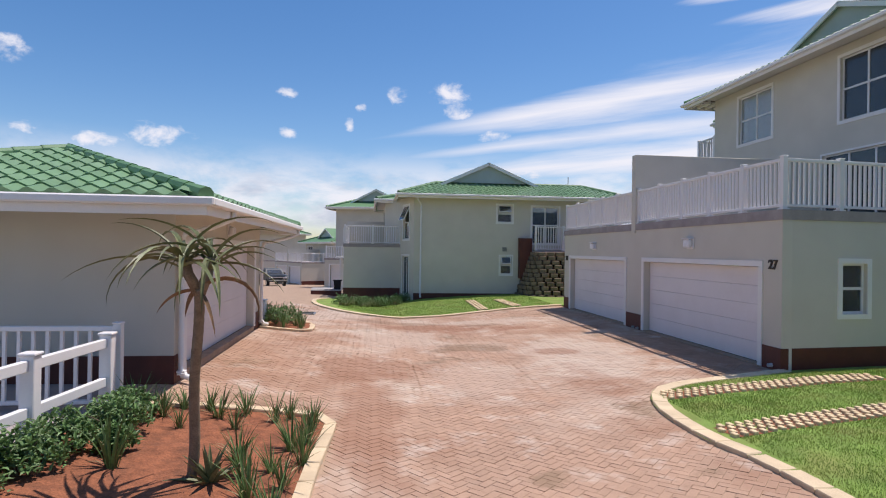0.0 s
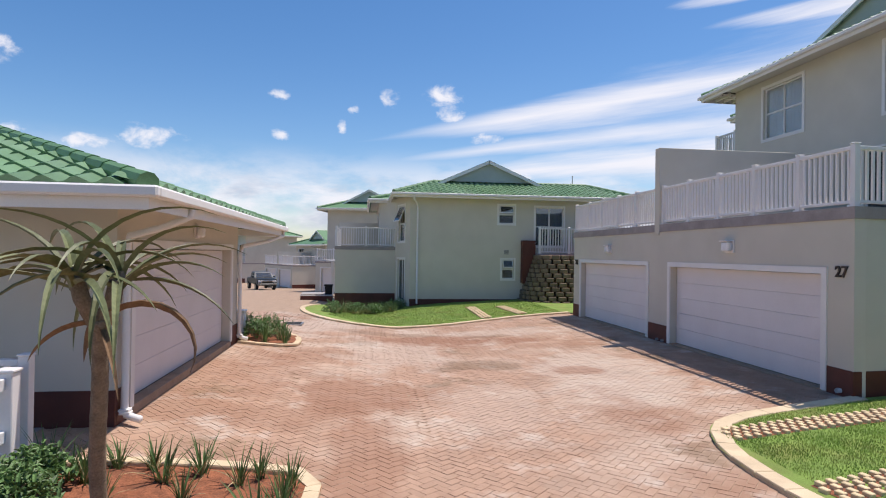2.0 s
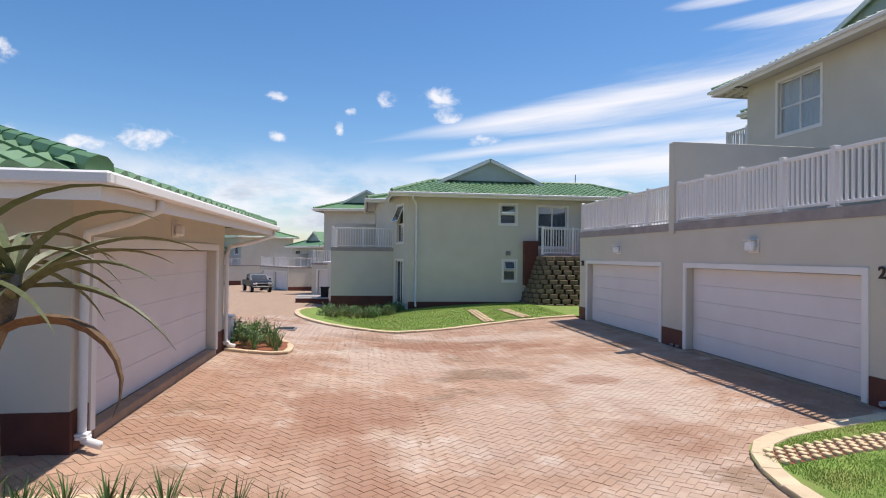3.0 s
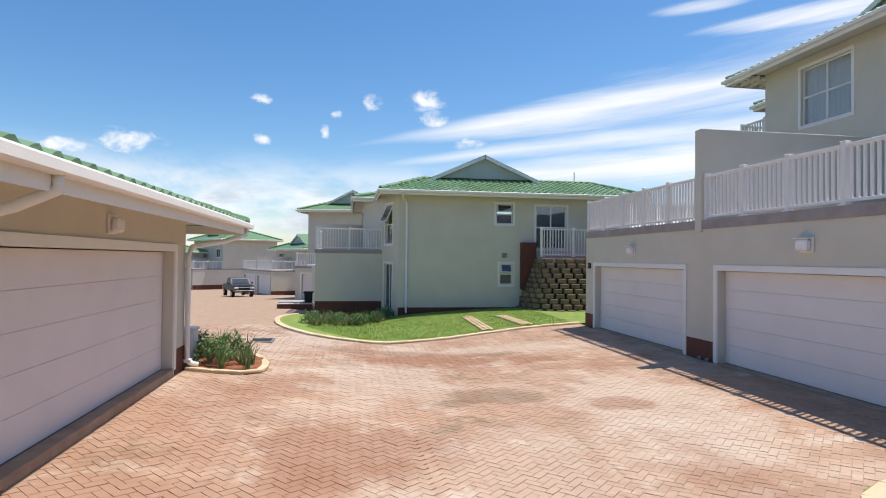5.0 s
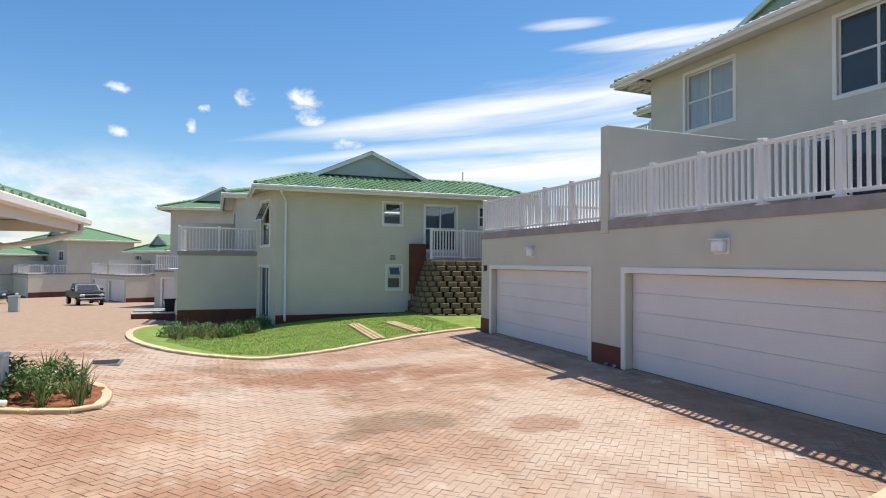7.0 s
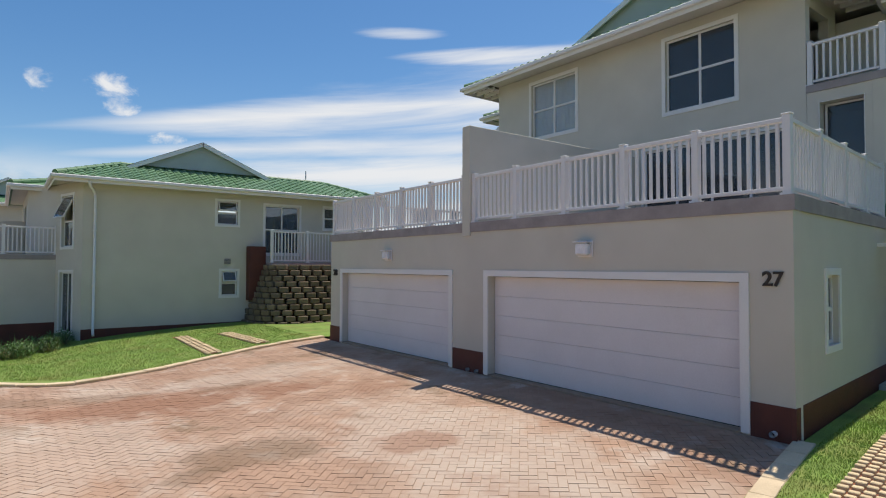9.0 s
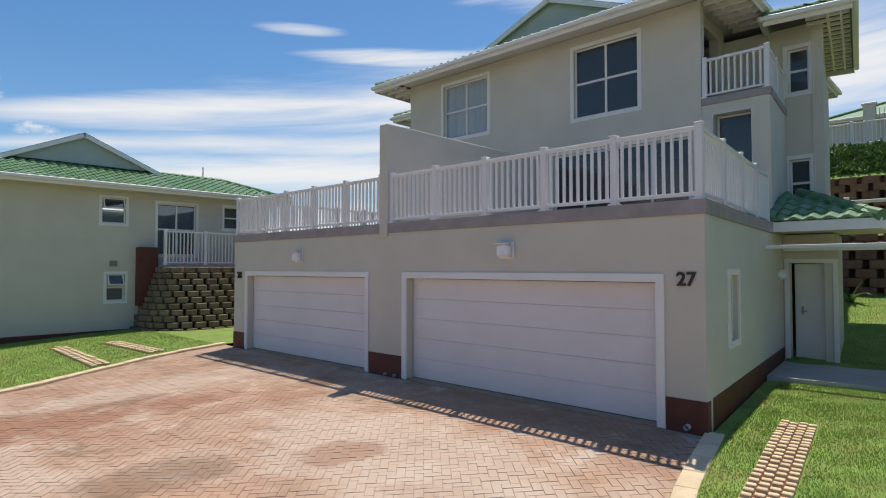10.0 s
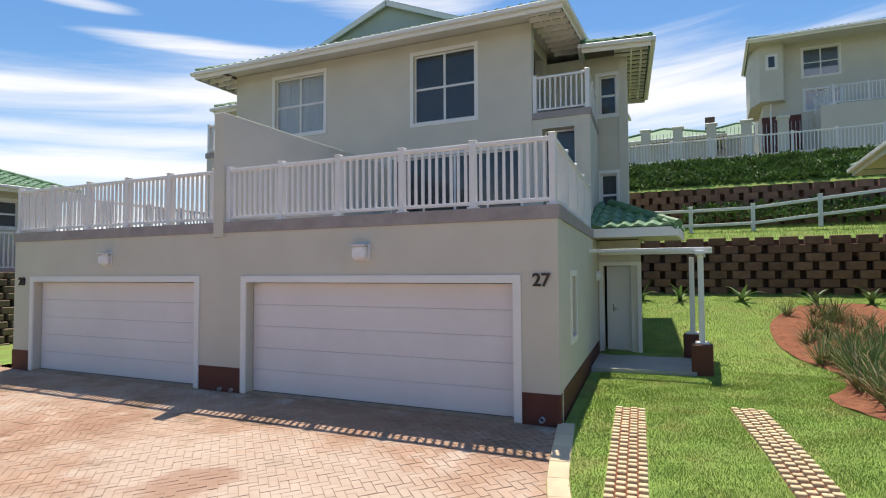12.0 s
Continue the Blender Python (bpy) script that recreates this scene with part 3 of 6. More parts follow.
def window(house, m, x0, x1, z0, z1, cols=2, rows=2, curtain=False, trim=0.1, ajar=False, deep=0.1):
    bm = bmesh.new()
    ring(bm, x0, x1, z0, z1, trim, -0.025, 0.0)
    w = put(part("window", bm, M_TRIM, house, "white-framed window" + (" with drawn grey curtains" if curtain else "")), m)
    bm = bmesh.new()
    f = 0.045
    ring(bm, x0 + f, x1 - f, z0 + f, z1 - f, f, deep - 0.03, deep + 0.03)
    for c in range(1, cols):
        u = x0 + (x1 - x0) * c / cols
        box(bm, u - 0.03, deep - 0.028, z0 + f, u + 0.03, deep + 0.028, z1 - f)
    for r in range(1, rows):
        v = z0 + (z1 - z0) * r / rows
        box(bm, x0 + f, deep - 0.026, v - 0.028, x1 - f, deep + 0.026, v + 0.028)
    part("window_frame", bm, M_WHITE, w)
    for c in range(cols):
        for r in range(rows):
            a, b = x0 + (x1 - x0) * c / cols, x0 + (x1 - x0) * (c + 1) / cols
            p, q = z0 + (z1 - z0) * r / rows, z0 + (z1 - z0) * (r + 1) / rows
            bm = boxm(a + 0.03, deep - 0.006, p + 0.03, b - 0.03, deep + 0.002, q - 0.03)
            if ajar and r == rows - 1:
                bm.free()
                tilt = Matrix.Translation((0, deep - 0.05, q)) @ Matrix.Rotation(radians(-24), 4, "X") @ Matrix.Translation((0, -deep, -q))
                bm = boxm(a + 0.08, deep - 0.006, p + 0.08, b - 0.08, deep + 0.002, q - 0.06, 0, tilt)
                fr = bmesh.new()
                ring(fr, a + 0.08, b - 0.08, p + 0.08, q - 0.06, 0.04, deep - 0.02, deep + 0.02)
                fr.transform(tilt)
                part("open_sash", fr, M_WHITE, w, "top-hung sash standing open")
            part("pane", bm, M_CLEAR if curtain else M_GLASS, w)
    if curtain:
        bm = bmesh.new()
        n = 72
        top = [bm.verts.new((x0 + (x1 - x0) * i / n, deep + 0.11 + 0.05 * math.sin(i * 0.95) + 0.03 * math.sin(i * 0.37 + 1), z1)) for i in range(n + 1)]
        bot = [bm.verts.new((v.co.x, v.co.y, z0)) for v in top]
        for i in range(n):
            bm.faces.new((bot[i], bot[i + 1], top[i + 1], top[i]))
        part("curtain", bm, M_CURTAIN, w, "pale grey curtain", smooth=True)
    return w


def garage_door(house, m, x0, x1, z0, z1, panels=5):
    bm = bmesh.new()
    ring(bm, x0, x1, z0, z1, 0.12, -0.03, 0.0, bottom=False)
    d = put(part("garage_door", bm, M_TRIM, house, "white sectional garage door, closed"), m)
    h = (z1 - z0 - 0.03) / panels
    for k in range(panels):
        bm = boxm(x0 + 0.012, 0.17, z0 + 0.02 + k * h, x1 - 0.012, 0.21, z0 + 0.02 + (k + 1) * h - 0.003, 0.003)
        part("panel", bm, M_DOORP, d)
    # sand colour in place of concrete darkens the sill as door-foot shadow
    part("sill", boxm(x0, -0.02, z0 - 0.15, x1, 0.21, z0 + 0.012, 0.008), M_SAND, d, "cement threshold toned darker for the shadow at the door foot")
    part("rubber_seal", boxm(x0 + 0.01, 0.17, z0 + 0.012, x1 - 0.01, 0.2, z0 + 0.022), M_RUBBER, d)
    return d


def railing(parent, pts, z, height=1.0, post_gap=1.25, gap=0.125, name="railing", base=True, skip_ends=False):
    """White railing with square posts, two rails and flat balusters along plan points."""
    bm = bmesh.new()
    r = part(name, bm, M_WHITE, parent, "white balustrade with flat balusters")
    bal = mesh_from("baluster", boxm(-0.019, -0.019, 0.09, 0.019, 0.019, height - 0.06), M_WHITE)
    pb = boxm(-0.05, -0.05, 0, 0.05, 0.05, height + 0.03, 0.006)
    box(pb, -0.06, -0.06, height + 0.03, 0.06, 0.06, height + 0.05, 0.008)
    box(pb, -0.075, -0.075, 0, 0.075, 0.075, 0.03)
    post = mesh_from("post", pb, M_WHITE)
    for si, (a, b) in enumerate(zip(pts, pts[1:])):
        m, length = framed(a, b)
        m = Matrix.Translation((0, 0, z)) @ m
        for lo, hi, w in ((0.06, 0.11, 0.03), (height - 0.06, height, 0.042)):
            put(part("rail", boxm(0.05, -w, lo, length - 0.05, w, hi, 0.006), M_WHITE, r), m)
        n = max(1, round(length / post_gap))
        for k in range(n + 1):
            if k == 0 and si > 0:
                continue
            o = new("post", post)
            o.parent = r
            put(o, m @ Matrix.Translation((length * k / n, 0, 0)))
        for k in range(n):
            cnt = max(2, round(length / n / gap)) - 1
            for q in range(cnt):
                o = new("baluster", bal)
                o.parent = r
                put(o, m @ Matrix.Translation((length * (k + (q + 1) / (cnt + 1)) / n, 0, 0)))
    return r


# one roof tile: a wavy profile with a front lip
TW, TL = 0.3, 0.33


def tile_verts(o, e, s, nrm):
    """Points of one tile from its lower corner: e along the eave, s up the slope."""
    prof = [0.0, 0.012, 0.05, 0.06, 0.03, 0.0]
    rows = []
    for f, lift in ((0.0, 0.0), (0.0, 0.035), (1.12, 0.005)):
        rows.append([o + e * (TW * i / 5) + s * (TL * f) + nrm * (h * (0.55 if lift == 0 else 1) + lift) for i, h in enumerate(prof)])
    return rows


TILE_FACES = [(r * 6 + i, r * 6 + i + 1, r * 6 + 7 + i, r * 6 + 6 + i) for r in range(2) for i in range(5)]


def roof_plane(roof, o, e, s, poly, single=0, full=True):
    """One slope: a deck under courses of tiles. poly: its outline in metres along the eave and up the slope."""
    o, e, s = Vector(o), Vector(e).normalized(), Vector(s).normalized()
    nrm = e.cross(s).normalized()
    if nrm.z < 0:
        nrm = -nrm
    bm = bmesh.new()
    f = bm.faces.new([bm.verts.new(o + e * u + s * v - nrm * 0.01) for u, v in poly])
    g = bm.faces.new([bm.verts.new(o + e * u + s * v - nrm * 0.05) for u, v in poly])
    part("roof_deck", bm, M_RIDGE, roof)
    if not full:
        return
    verts, faces, made = [], [], 0
    proto = None
    us, vs = [p[0] for p in poly], [p[1] for p in poly]
    for j in range(int(min(vs) / TL), int(max(vs) / TL) + 1):
        off = 0.5 * TW * 0
        for i in range(int(math.floor(min(us) / TW)), int(max(us) / TW) + 1):
            if not inside((i + 0.5) * TW + off, (j + 0.45) * TL, poly):
                continue
            a = o + e * (i * TW + off) + s * (j * TL)
            if made < single:
                if proto is None:
                    me = bpy.data.meshes.new("roof_tile")
                    me.from_pydata([p for r in tile_verts(Vector(), e, s, nrm) for p in r], [], TILE_FACES)
                    me.materials.append(M_ROOF)
                    proto = me
                t = new("roof_tile", proto)
                t.parent = roof
                t.location = a
                made += 1
            else:
                k = len(verts)
                verts += [p for r in tile_verts(a, e, s, nrm) for p in r]
                faces += [tuple(q + k for q in fc) for fc in TILE_FACES]
    if verts:
        me = bpy.data.meshes.new("roof_tiles")
        me.from_pydata(verts, [], faces)
        me.materials.append(M_ROOF)
        ob = new("roof_tiles", me)
        ob.parent = roof
        ob["kind"] = "stuff"


def ridge_line(roof, a, b, r=0.11):
    """A row of half-round ridge or hip caps."""
    a, b = Vector(a), Vector(b)
    n = max(1, int((b - a).length / 0.4))
    step = (b - a).length / n
    bm = bmesh.new()
    tube(bm, [(0, 0, 0), (0, 0, step * 0.06), (0, 0, step * 1.08)], [r * 1.06, r * 1.08, r * 0.94], 10)
    me = mesh_from("ridge_cap", bm, M_RIDGE)
    turn = (b - a).to_track_quat("Z", "Y").to_matrix().to_4x4()
    for k in range(n):
        o = new("ridge_cap", me)
        o.parent = roof
        o.matrix_basis = Matrix.Translation(a.lerp(b, k / n)) @ turn


def hip_roof(house, x0, y0, x1, y1, z, pitch, single=0, ridge_along="x", planes="nsew", fascia=0.2, soffit=None):
    """A hipped roof over an eave rectangle, with tiles, hip caps, fascia and gutter."""
    roof = part("roof", boxm(x0 + 0.02, y0 + 0.02, z - 0.03, x1 - 0.02, y1 - 0.02, z - 0.005), soffit or M_SOFFIT, house, "green tiled hipped roof with white fascia")
    t = math.tan(radians(pitch))
    w, d = x1 - x0, y1 - y0
    h = min(w, d) / 2
    L = h / math.cos(radians(pitch))
    top = z + h * t
    sl = {"s": ((x0, y0, z), (1, 0, 0), (0, 1, t), w), "n": ((x1, y1, z), (-1, 0, 0), (0, -1, t), w), "w": ((x0, y1, z), (0, -1, 0), (1, 0, t), d), "e": ((x1, y0, z), (0, 1, 0), (-1, 0, t), d)}
    for key, (o, e, s, ln) in sl.items():
        poly = [(0, 0), (ln, 0), (ln - h, L), (h, L)] if ln > 2 * h + 1e-3 else [(0, 0), (ln, 0), (ln / 2, L)]
        roof_plane(roof, o, e, s, poly, single, key in planes)
    if w >= d:
        ra, rb = (x0 + h, y0 + h, top), (x1 - h, y0 + h, top)
    else:
        ra, rb = (x0 + h, y0 + h, top), (x0 + h, y1 - h, top)
    if math.dist(ra, rb) > 0.1:
        ridge_line(roof, ra, rb)
    for c in ((x0, y0, z), (x1, y0, z), (x0, y1, z), (x1, y1, z)):
        ridge_line(roof, (c[0], c[1], c[2] + 0.04), min((ra, rb), key=lambda p: math.dist(p[:2], c[:2])))
    bm = bmesh.new()
    for a in ((x0 - 0.02, y0 - 0.02, x1 + 0.02, y0), (x0 - 0.02, y1, x1 + 0.02, y1 + 0.02), (x0 - 0.02, y0, x0, y1), (x1, y0, x1 + 0.02, y1)):
        box(bm, a[0], a[1], z - fascia, a[2], a[3], z + 0.02)
    part("fascia", bm, M_TRIM, roof)
    for a in ((x0 - 0.13, y0 - 0.13, x1 + 0.13, y0 - 0.022), (x0 - 0.13, y1 + 0.022, x1 + 0.13, y1 + 0.13), (x0 - 0.13, y0 - 0.02, x0 - 0.022, y1 + 0.02), (x1 + 0.022, y0 - 0.02, x1 + 0.13, y1 + 0.02)):
        part("gutter", boxm(a[0], a[1], z - 0.1, a[2], a[3], z + 0.015, 0.02), M_TRIM, roof, "white square gutter")
    return roof, ra, rb


def gablet(roof, a, b, apex, back):
    """A small gable on a roof: face from a to b up to the apex, with its ridge running back."""
    a, b, apex, back = map(Vector, (a, b, apex, back))
    bm = bmesh.new()
    bm.faces.new([bm.verts.new(p) for p in (a, b, apex)])
    part("gable_face", bm, M_GABLE, roof, "pale green boarded gable")
    nrm = (b - a).cross(apex - a).normalized()
    for p in (a, b):
        bm = bmesh.new()
        d = (apex - p).normalized()
        down = Vector((0, 0, -0.16))
        q, r = p - d * 0.25, apex + d * 0.02
        k = [bm.verts.new(v) for o in (0.14, 0.2) for v in (q + nrm * o, r + nrm * o, r + nrm * o + down, q + nrm * o + down)]
        for f in ((0, 1, 2, 3), (7, 6, 5, 4), (0, 4, 5, 1), (1, 5, 6, 2), (2, 6, 7, 3), (3, 7, 4, 0)):
            bm.faces.new([k[i] for i in f])
        bmesh.ops.recalc_face_normals(bm, faces=bm.faces)
        part("bargeboard", bm, M_TRIM, roof)
        bm = bmesh.new()
        f = bm.faces.new([bm.verts.new(v + Vector((0, 0, 0.02))) for v in (p - d * 0.25 + nrm * 0.18, apex + nrm * 0.18, back, back + (p - apex))])
        part("gable_slope", bm, M_RIDGE, roof)

# ---- the pair of houses with garages 28 and 27 ----
house = thing("house", "two-storey cream plastered semi-detached house above two garages", "house")
SX = 0.096           # the south side runs off square
FX, UX = 8.3, 14.15  # garage front, upper front


def south(x):
    return 9.37 + SX * (x - FX)


GZ0 = 0.07
yN = 22.15
w, mF = wall(house, (FX, yN), (FX, 9.37), -0.3, 3.0, [(yN - 21.4, yN - 16.38, -0.3, 2.06), (yN - 15.1, yN - 10.04, -0.3, 2.06)])
garage_door(house, mF, yN - 21.4, yN - 16.38, GZ0, 2.06)
garage_door(house, mF, yN - 15.1, yN - 10.04, GZ0, 2.06)
# plinth in oxblood, proud of the wall
for a, b in ((22.17, 21.52), (16.26, 15.22), (9.92, 9.39)):
    part("plinth", boxm(FX - 0.012, b, -0.3, FX + 0.05, a, 0.50, 0.004), M_RED, house)
xe = 15.2
w, mS = wall(house, (FX + 0.03, 9.373), (xe, south(xe)), -0.3, 3.0, [(1.35, 1.95, 1.15, 2.15)])
window(house, mS, 1.35, 1.95, 1.15, 2.15, 1, 2)
put(part("plinth", boxm(-0.055, -0.012, -0.3, 6.85, 0.05, 0.50, 0.004), M_RED, house), mS)
wall(house, (xe, yN), (FX, yN), -0.3, 3.0)
# terrace slab with its grey edge band
part("terrace_slab", prism([(FX - 0.03, 9.34), (FX - 0.03, yN + 0.03), (xe, yN + 0.03), (xe, south(xe) - 0.03)], 2.98, 3.18), M_SLAB, house, "grey cement edge of the terrace")
railing(house, [(FX + 0.07, 15.6), (FX + 0.07, 9.45), (13.6, south(13.6) + 0.07)], 3.18, 1.0)
railing(house, [(14.0, yN - 0.07), (FX + 0.07, yN - 0.07), (FX + 0.07, 15.95)], 3.18, 1.0)
part("divider_wall", boxm(FX - 0.04, 15.65, 2.9, UX, 15.9, 5.25, 0.01), M_WALL, house)
# upper storeys
UA, UB = 21.12, 11.4
up, mU = wall(house, (UX, UA), (UX, UB), 3.18, 8.5, [(UA - 19.55, UA - 17.72, 6.43, 8.18), (UA - 14.73, UA - 12.93, 6.28, 8.15), (UA - 15.4, UA - 11.7, 3.19, 5.35), (UA - 20.6, UA - 16.6, 3.19, 5.35)])
window(house, mU, UA - 19.55, UA - 17.72, 6.43, 8.18, 2, 2, curtain=True)
window(house, mU, UA - 14.73, UA - 12.93, 6.28, 8.15, 2, 2)
window(house, mU, UA - 15.4, UA - 11.7, 3.25, 5.35, 4, 1, trim=0.06)
window(house, mU, UA - 20.6, UA - 16.6, 3.25, 5.35, 4, 1, trim=0.06)
# recessed balconies at both ends
ys_ = south(UX) + 0.05
low, mL = wall(house, (UX, UB), (UX, ys_), 3.18, 6.0, [(UB - 11.15, UB - 10.35, 3.19, 5.75)])
window(house, mL, UB - 11.15, UB - 10.35, 3.25, 5.75, 1, 1, trim=0.01, deep=0.3)
WX = 16.5
wall(house, (UX, ys_), (WX, ys_ + SX * 2.3), 3.18, 6.0)
part("balcony_slab", prism([(UX - 0.03, UB), (UX - 0.03, ys_ - 0.03), (WX, ys_ + 0.2), (WX, UB)], 6.0, 6.16), M_SLAB, house)
railing(house, [(UX + 0.06, UB - 0.06), (UX + 0.06, ys_ + 0.06), (WX - 0.1, ys_ + 0.28)], 6.16, 0.92, 1.3, 0.135)
rec, mR = wall(house, (UX, UB + 0.22), (WX, UB + 0.22), 6.0, 8.5, [(0.5, 1.9, 6.2, 8.2)])
wing, mW = wall(house, (WX, 12.4), (WX, 9.42), 3.0, 8.2, [(12.4 - 10.15, 12.4 - 9.7, 6.55, 7.62), (12.4 - 10.15, 12.4 - 9.7, 3.75, 4.9)])
window(house, mW, 12.4 - 10.15, 12.4 - 9.7, 6.55, 7.62, 1, 2)
window(house, mW, 12.4 - 10.15, 12.4 - 9.7, 3.75, 4.9, 1, 2)
wall(house, (WX, 9.42), (24.0, 10.55), -0.1, 8.2)
wall(house, (24.0, 10.55), (24.0, 22.9), -0.1, 8.5)
wall(house, (24.0, 22.9), (WX, 22.9), -0.1, 8.5)
wall(house, (WX, 22.9), (WX, 20.0), 3.0, 8.2)
wall(house, (WX, 22.4), (UX, 22.4), 3.18, 6.0)
wall(house, (UX, 22.4), (UX, UA), 3.18, 6.0)
part("balcony_slab", boxm(UX - 0.03, UA, 6.0, WX, 22.43, 6.16), M_SLAB, house)
railing(house, [(WX - 0.1, 22.34), (UX + 0.06, 22.34), (UX + 0.06, UA + 0.06)], 6.16, 0.92, 1.3, 0.135)
wall(house, (WX, UA), (UX, UA), 6.0, 8.5)
roof, ra, rb = hip_roof(house, 13.4, 10.45, 25.0, 22.1, 8.55, 22, planes="sw")
gablet(roof, (15.6, 19.3, 9.45), (15.6, 13.5, 9.45), (15.6, 16.35, 10.6), (18.5, 16.35, 10.6))
# rafters under the eaves
for k in range(9):
    part("rafter", boxm(13.55 + k * 0.36, 10.5, 8.38, 13.62 + k * 0.36, 11.38, 8.5), M_TRIM, roof)
# dark sheets added over the end rafters as the shade between them
part("eave_shade_sheet", boxm(13.45, 10.5, 8.502, 16.6, 11.38, 8.515), M_EAVE, roof, "boards coloured dark as the shade between the eave rafters")
part("eave_shade_sheet", boxm(13.45, 21.14, 8.502, 16.4, 22.05, 8.515), M_EAVE, roof, "boards coloured dark as the shade between the eave rafters")
for k in range(9):
    part("rafter", boxm(13.55 + k * 0.36, 21.15, 8.38, 13.62 + k * 0.36, 22.05, 8.5), M_TRIM, roof)
for k in range(3):
    part("batten", boxm(13.45, 10.62 + k * 0.26, 8.46, 16.6, 10.67 + k * 0.26, 8.5), M_TRIM, roof)
    part("batten", boxm(13.45, 21.28 + k * 0.26, 8.46, 16.4, 21.33 + k * 0.26, 8.5), M_TRIM, roof)
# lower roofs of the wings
# soffit coloured dark too, as shade behind the wing rafters
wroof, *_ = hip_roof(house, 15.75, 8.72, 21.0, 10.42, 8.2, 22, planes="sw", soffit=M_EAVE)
for k in range(15):
    part("rafter", boxm(15.85 + k * 0.34, 8.76, 8.1, 15.92 + k * 0.34, 9.62, 8.165), M_TRIM, wroof)
for k in range(2):
    part("batten", boxm(15.8, 8.9 + k * 0.26, 8.11, 20.9, 8.95 + k * 0.26, 8.168), M_TRIM, wroof)
wroof.matrix_basis = Matrix.Translation((15.75, 8.72, 0)) @ Matrix.Rotation(radians(7.5), 4, "Z") @ Matrix.Translation((-15.75, -8.72, 0))
hip_roof(house, 15.7, 21.2, 24.4, 23.7, 8.2, 22, planes="w")
# entrance: door wall, porch roof
ent, mE = wall(house, (xe, south(xe)), (xe, 9.02), -0.1, 3.0, [(0.12, 0.95, 0.215, 2.37)])
bm = bmesh.new()
ring(bm, 0.12, 0.95, 0.215, 2.37, 0.09, -0.03, 0.0, bottom=False)
door = put(part("door", bm, M_TRIM, house, "white panelled front door standing ajar"), mE)
leaf = boxm(0, -0.02, 0.235, 0.8, 0.02, 2.36, 0.006)
for v in (0.5, 1.15, 1.75):
    box(leaf, 0.12, -0.028, v, 0.68, -0.02, v + 0.45, 0.004)
leaf.transform(pose(0.94, 0.1, 0, 0, 0, 165))
part("door_leaf", leaf, M_TRIM, door)
bm = bmesh.new()
box(bm, 0.06, -0.07, 1.3, 0.18, -0.05, 1.325, 0.005)
box(bm, 0.06, -0.05, 1.24, 0.1, -0.02, 1.42, 0.004)
bm.transform(pose(0.3, 0.02, 0, 0, 0, -10))
part("handle", bm, M_METAL, door)
wall(house, (xe, 9.02), (WX + 0.6, 9.2), -0.1, 3.0)
proof = part("porch_roof", boxm(13.75, 8.1, 3.03, 16.5, 10.1, 3.07), M_SOFFIT, house, "small green tiled hipped roof over the entrance")
bm = bmesh.new()
box(bm, 13.7, 8.05, 3.0, 13.75, 10.0, 3.2)
box(bm, 13.75, 8.05, 3.0, 16.5, 8.1, 3.2)
part("fascia", bm, M_TRIM, proof)
roof_plane(proof, (13.7, 9.95, 3.2), (0, -1, 0), (1, 0, 0.42), [(0, 0), (1.9, 0), (0.25, 1.75), (0, 1.75)])
roof_plane(proof, (13.7, 8.05, 3.2), (1, 0, 0), (0, 1, 0.42), [(0, 0), (2.8, 0), (2.8, 1.75), (1.65, 1.75)])
ridge_line(proof, (13.7, 8.05, 3.24), (15.35, 9.7, 3.95))
ridge_line(proof, (13.7, 9.95, 3.24), (15.3, 9.95, 3.9))


def numeral(text, y, z, size):
    cu = bpy.data.curves.new("house_number", "FONT")
    cu.body, cu.size, cu.extrude, cu.align_x, cu.align_y = text, size, 0.012, "CENTER", "CENTER"
    cu.offset = 0.005
    tmp = bpy.data.objects.new("house_number", cu)
    me = bpy.data.meshes.new_from_object(tmp)
    me.materials.clear()
    me.materials.append(M_NUM)
    bpy.data.objects.remove(tmp)
    ob = new("house_number", me)
    ob.matrix_basis = pose(FX - 0.014, y, z, 90, 0, -90)
    return tagged(ob, "dark metal house number " + text + " on the garage wall", "house number")


numeral("27", 9.62, 2.1, 0.26)
numeral("28", 21.85, 2.06, 0.25)


def wall_lamp(x, y, z):
    t = thing("wall_lamp", "white bulkhead lamp above the garage door", "wall lamp", "lamps over the garage doors", at=(x, y, z))
    part("back_plate", boxm(-0.03, -0.16, -0.14, 0, 0.16, 0.14, 0.01), M_WHITE, t)
    part("diffuser", boxm(-0.15, -0.13, -0.11, -0.03, 0.13, 0.10, 0.03), M_LAMP, t)
    part("hood", boxm(-0.18, -0.15, 0.10, -0.03, 0.15, 0.125, 0.01), M_WHITE, t)


wall_lamp(FX, 12.62, 2.56)
wall_lamp(FX, 18.9, 2.54)

t = thing("wall_lamp", "small round white lamp beside the front door", "wall lamp", at=(14.55, south(14.55), 2.12))
bm = bmesh.new()
tube(bm, [(0, 0, 0), (0, -0.04, 0), (0, -0.1, 0), (0, -0.14, 0)], [0.12, 0.12, 0.1, 0.04], 14)
part("diffuser", bm, M_LAMP, t, smooth=True)
vent = thing("wall_vent", "small grey louvred vent in the far wall", "vent", at=(7.42, 29.3, 2.42))
for k in range(4):
    part("slat", boxm(-0.12, -0.03, -0.1 + k * 0.055, 0.12, 0.0, -0.06 + k * 0.055), M_VENT, vent)
drain = thing("drain_pipe_end", "white drain pipe end at the plinth foot", "drain pipe", at=(FX - 0.01, 9.62, 0.14))
bm = bmesh.new()
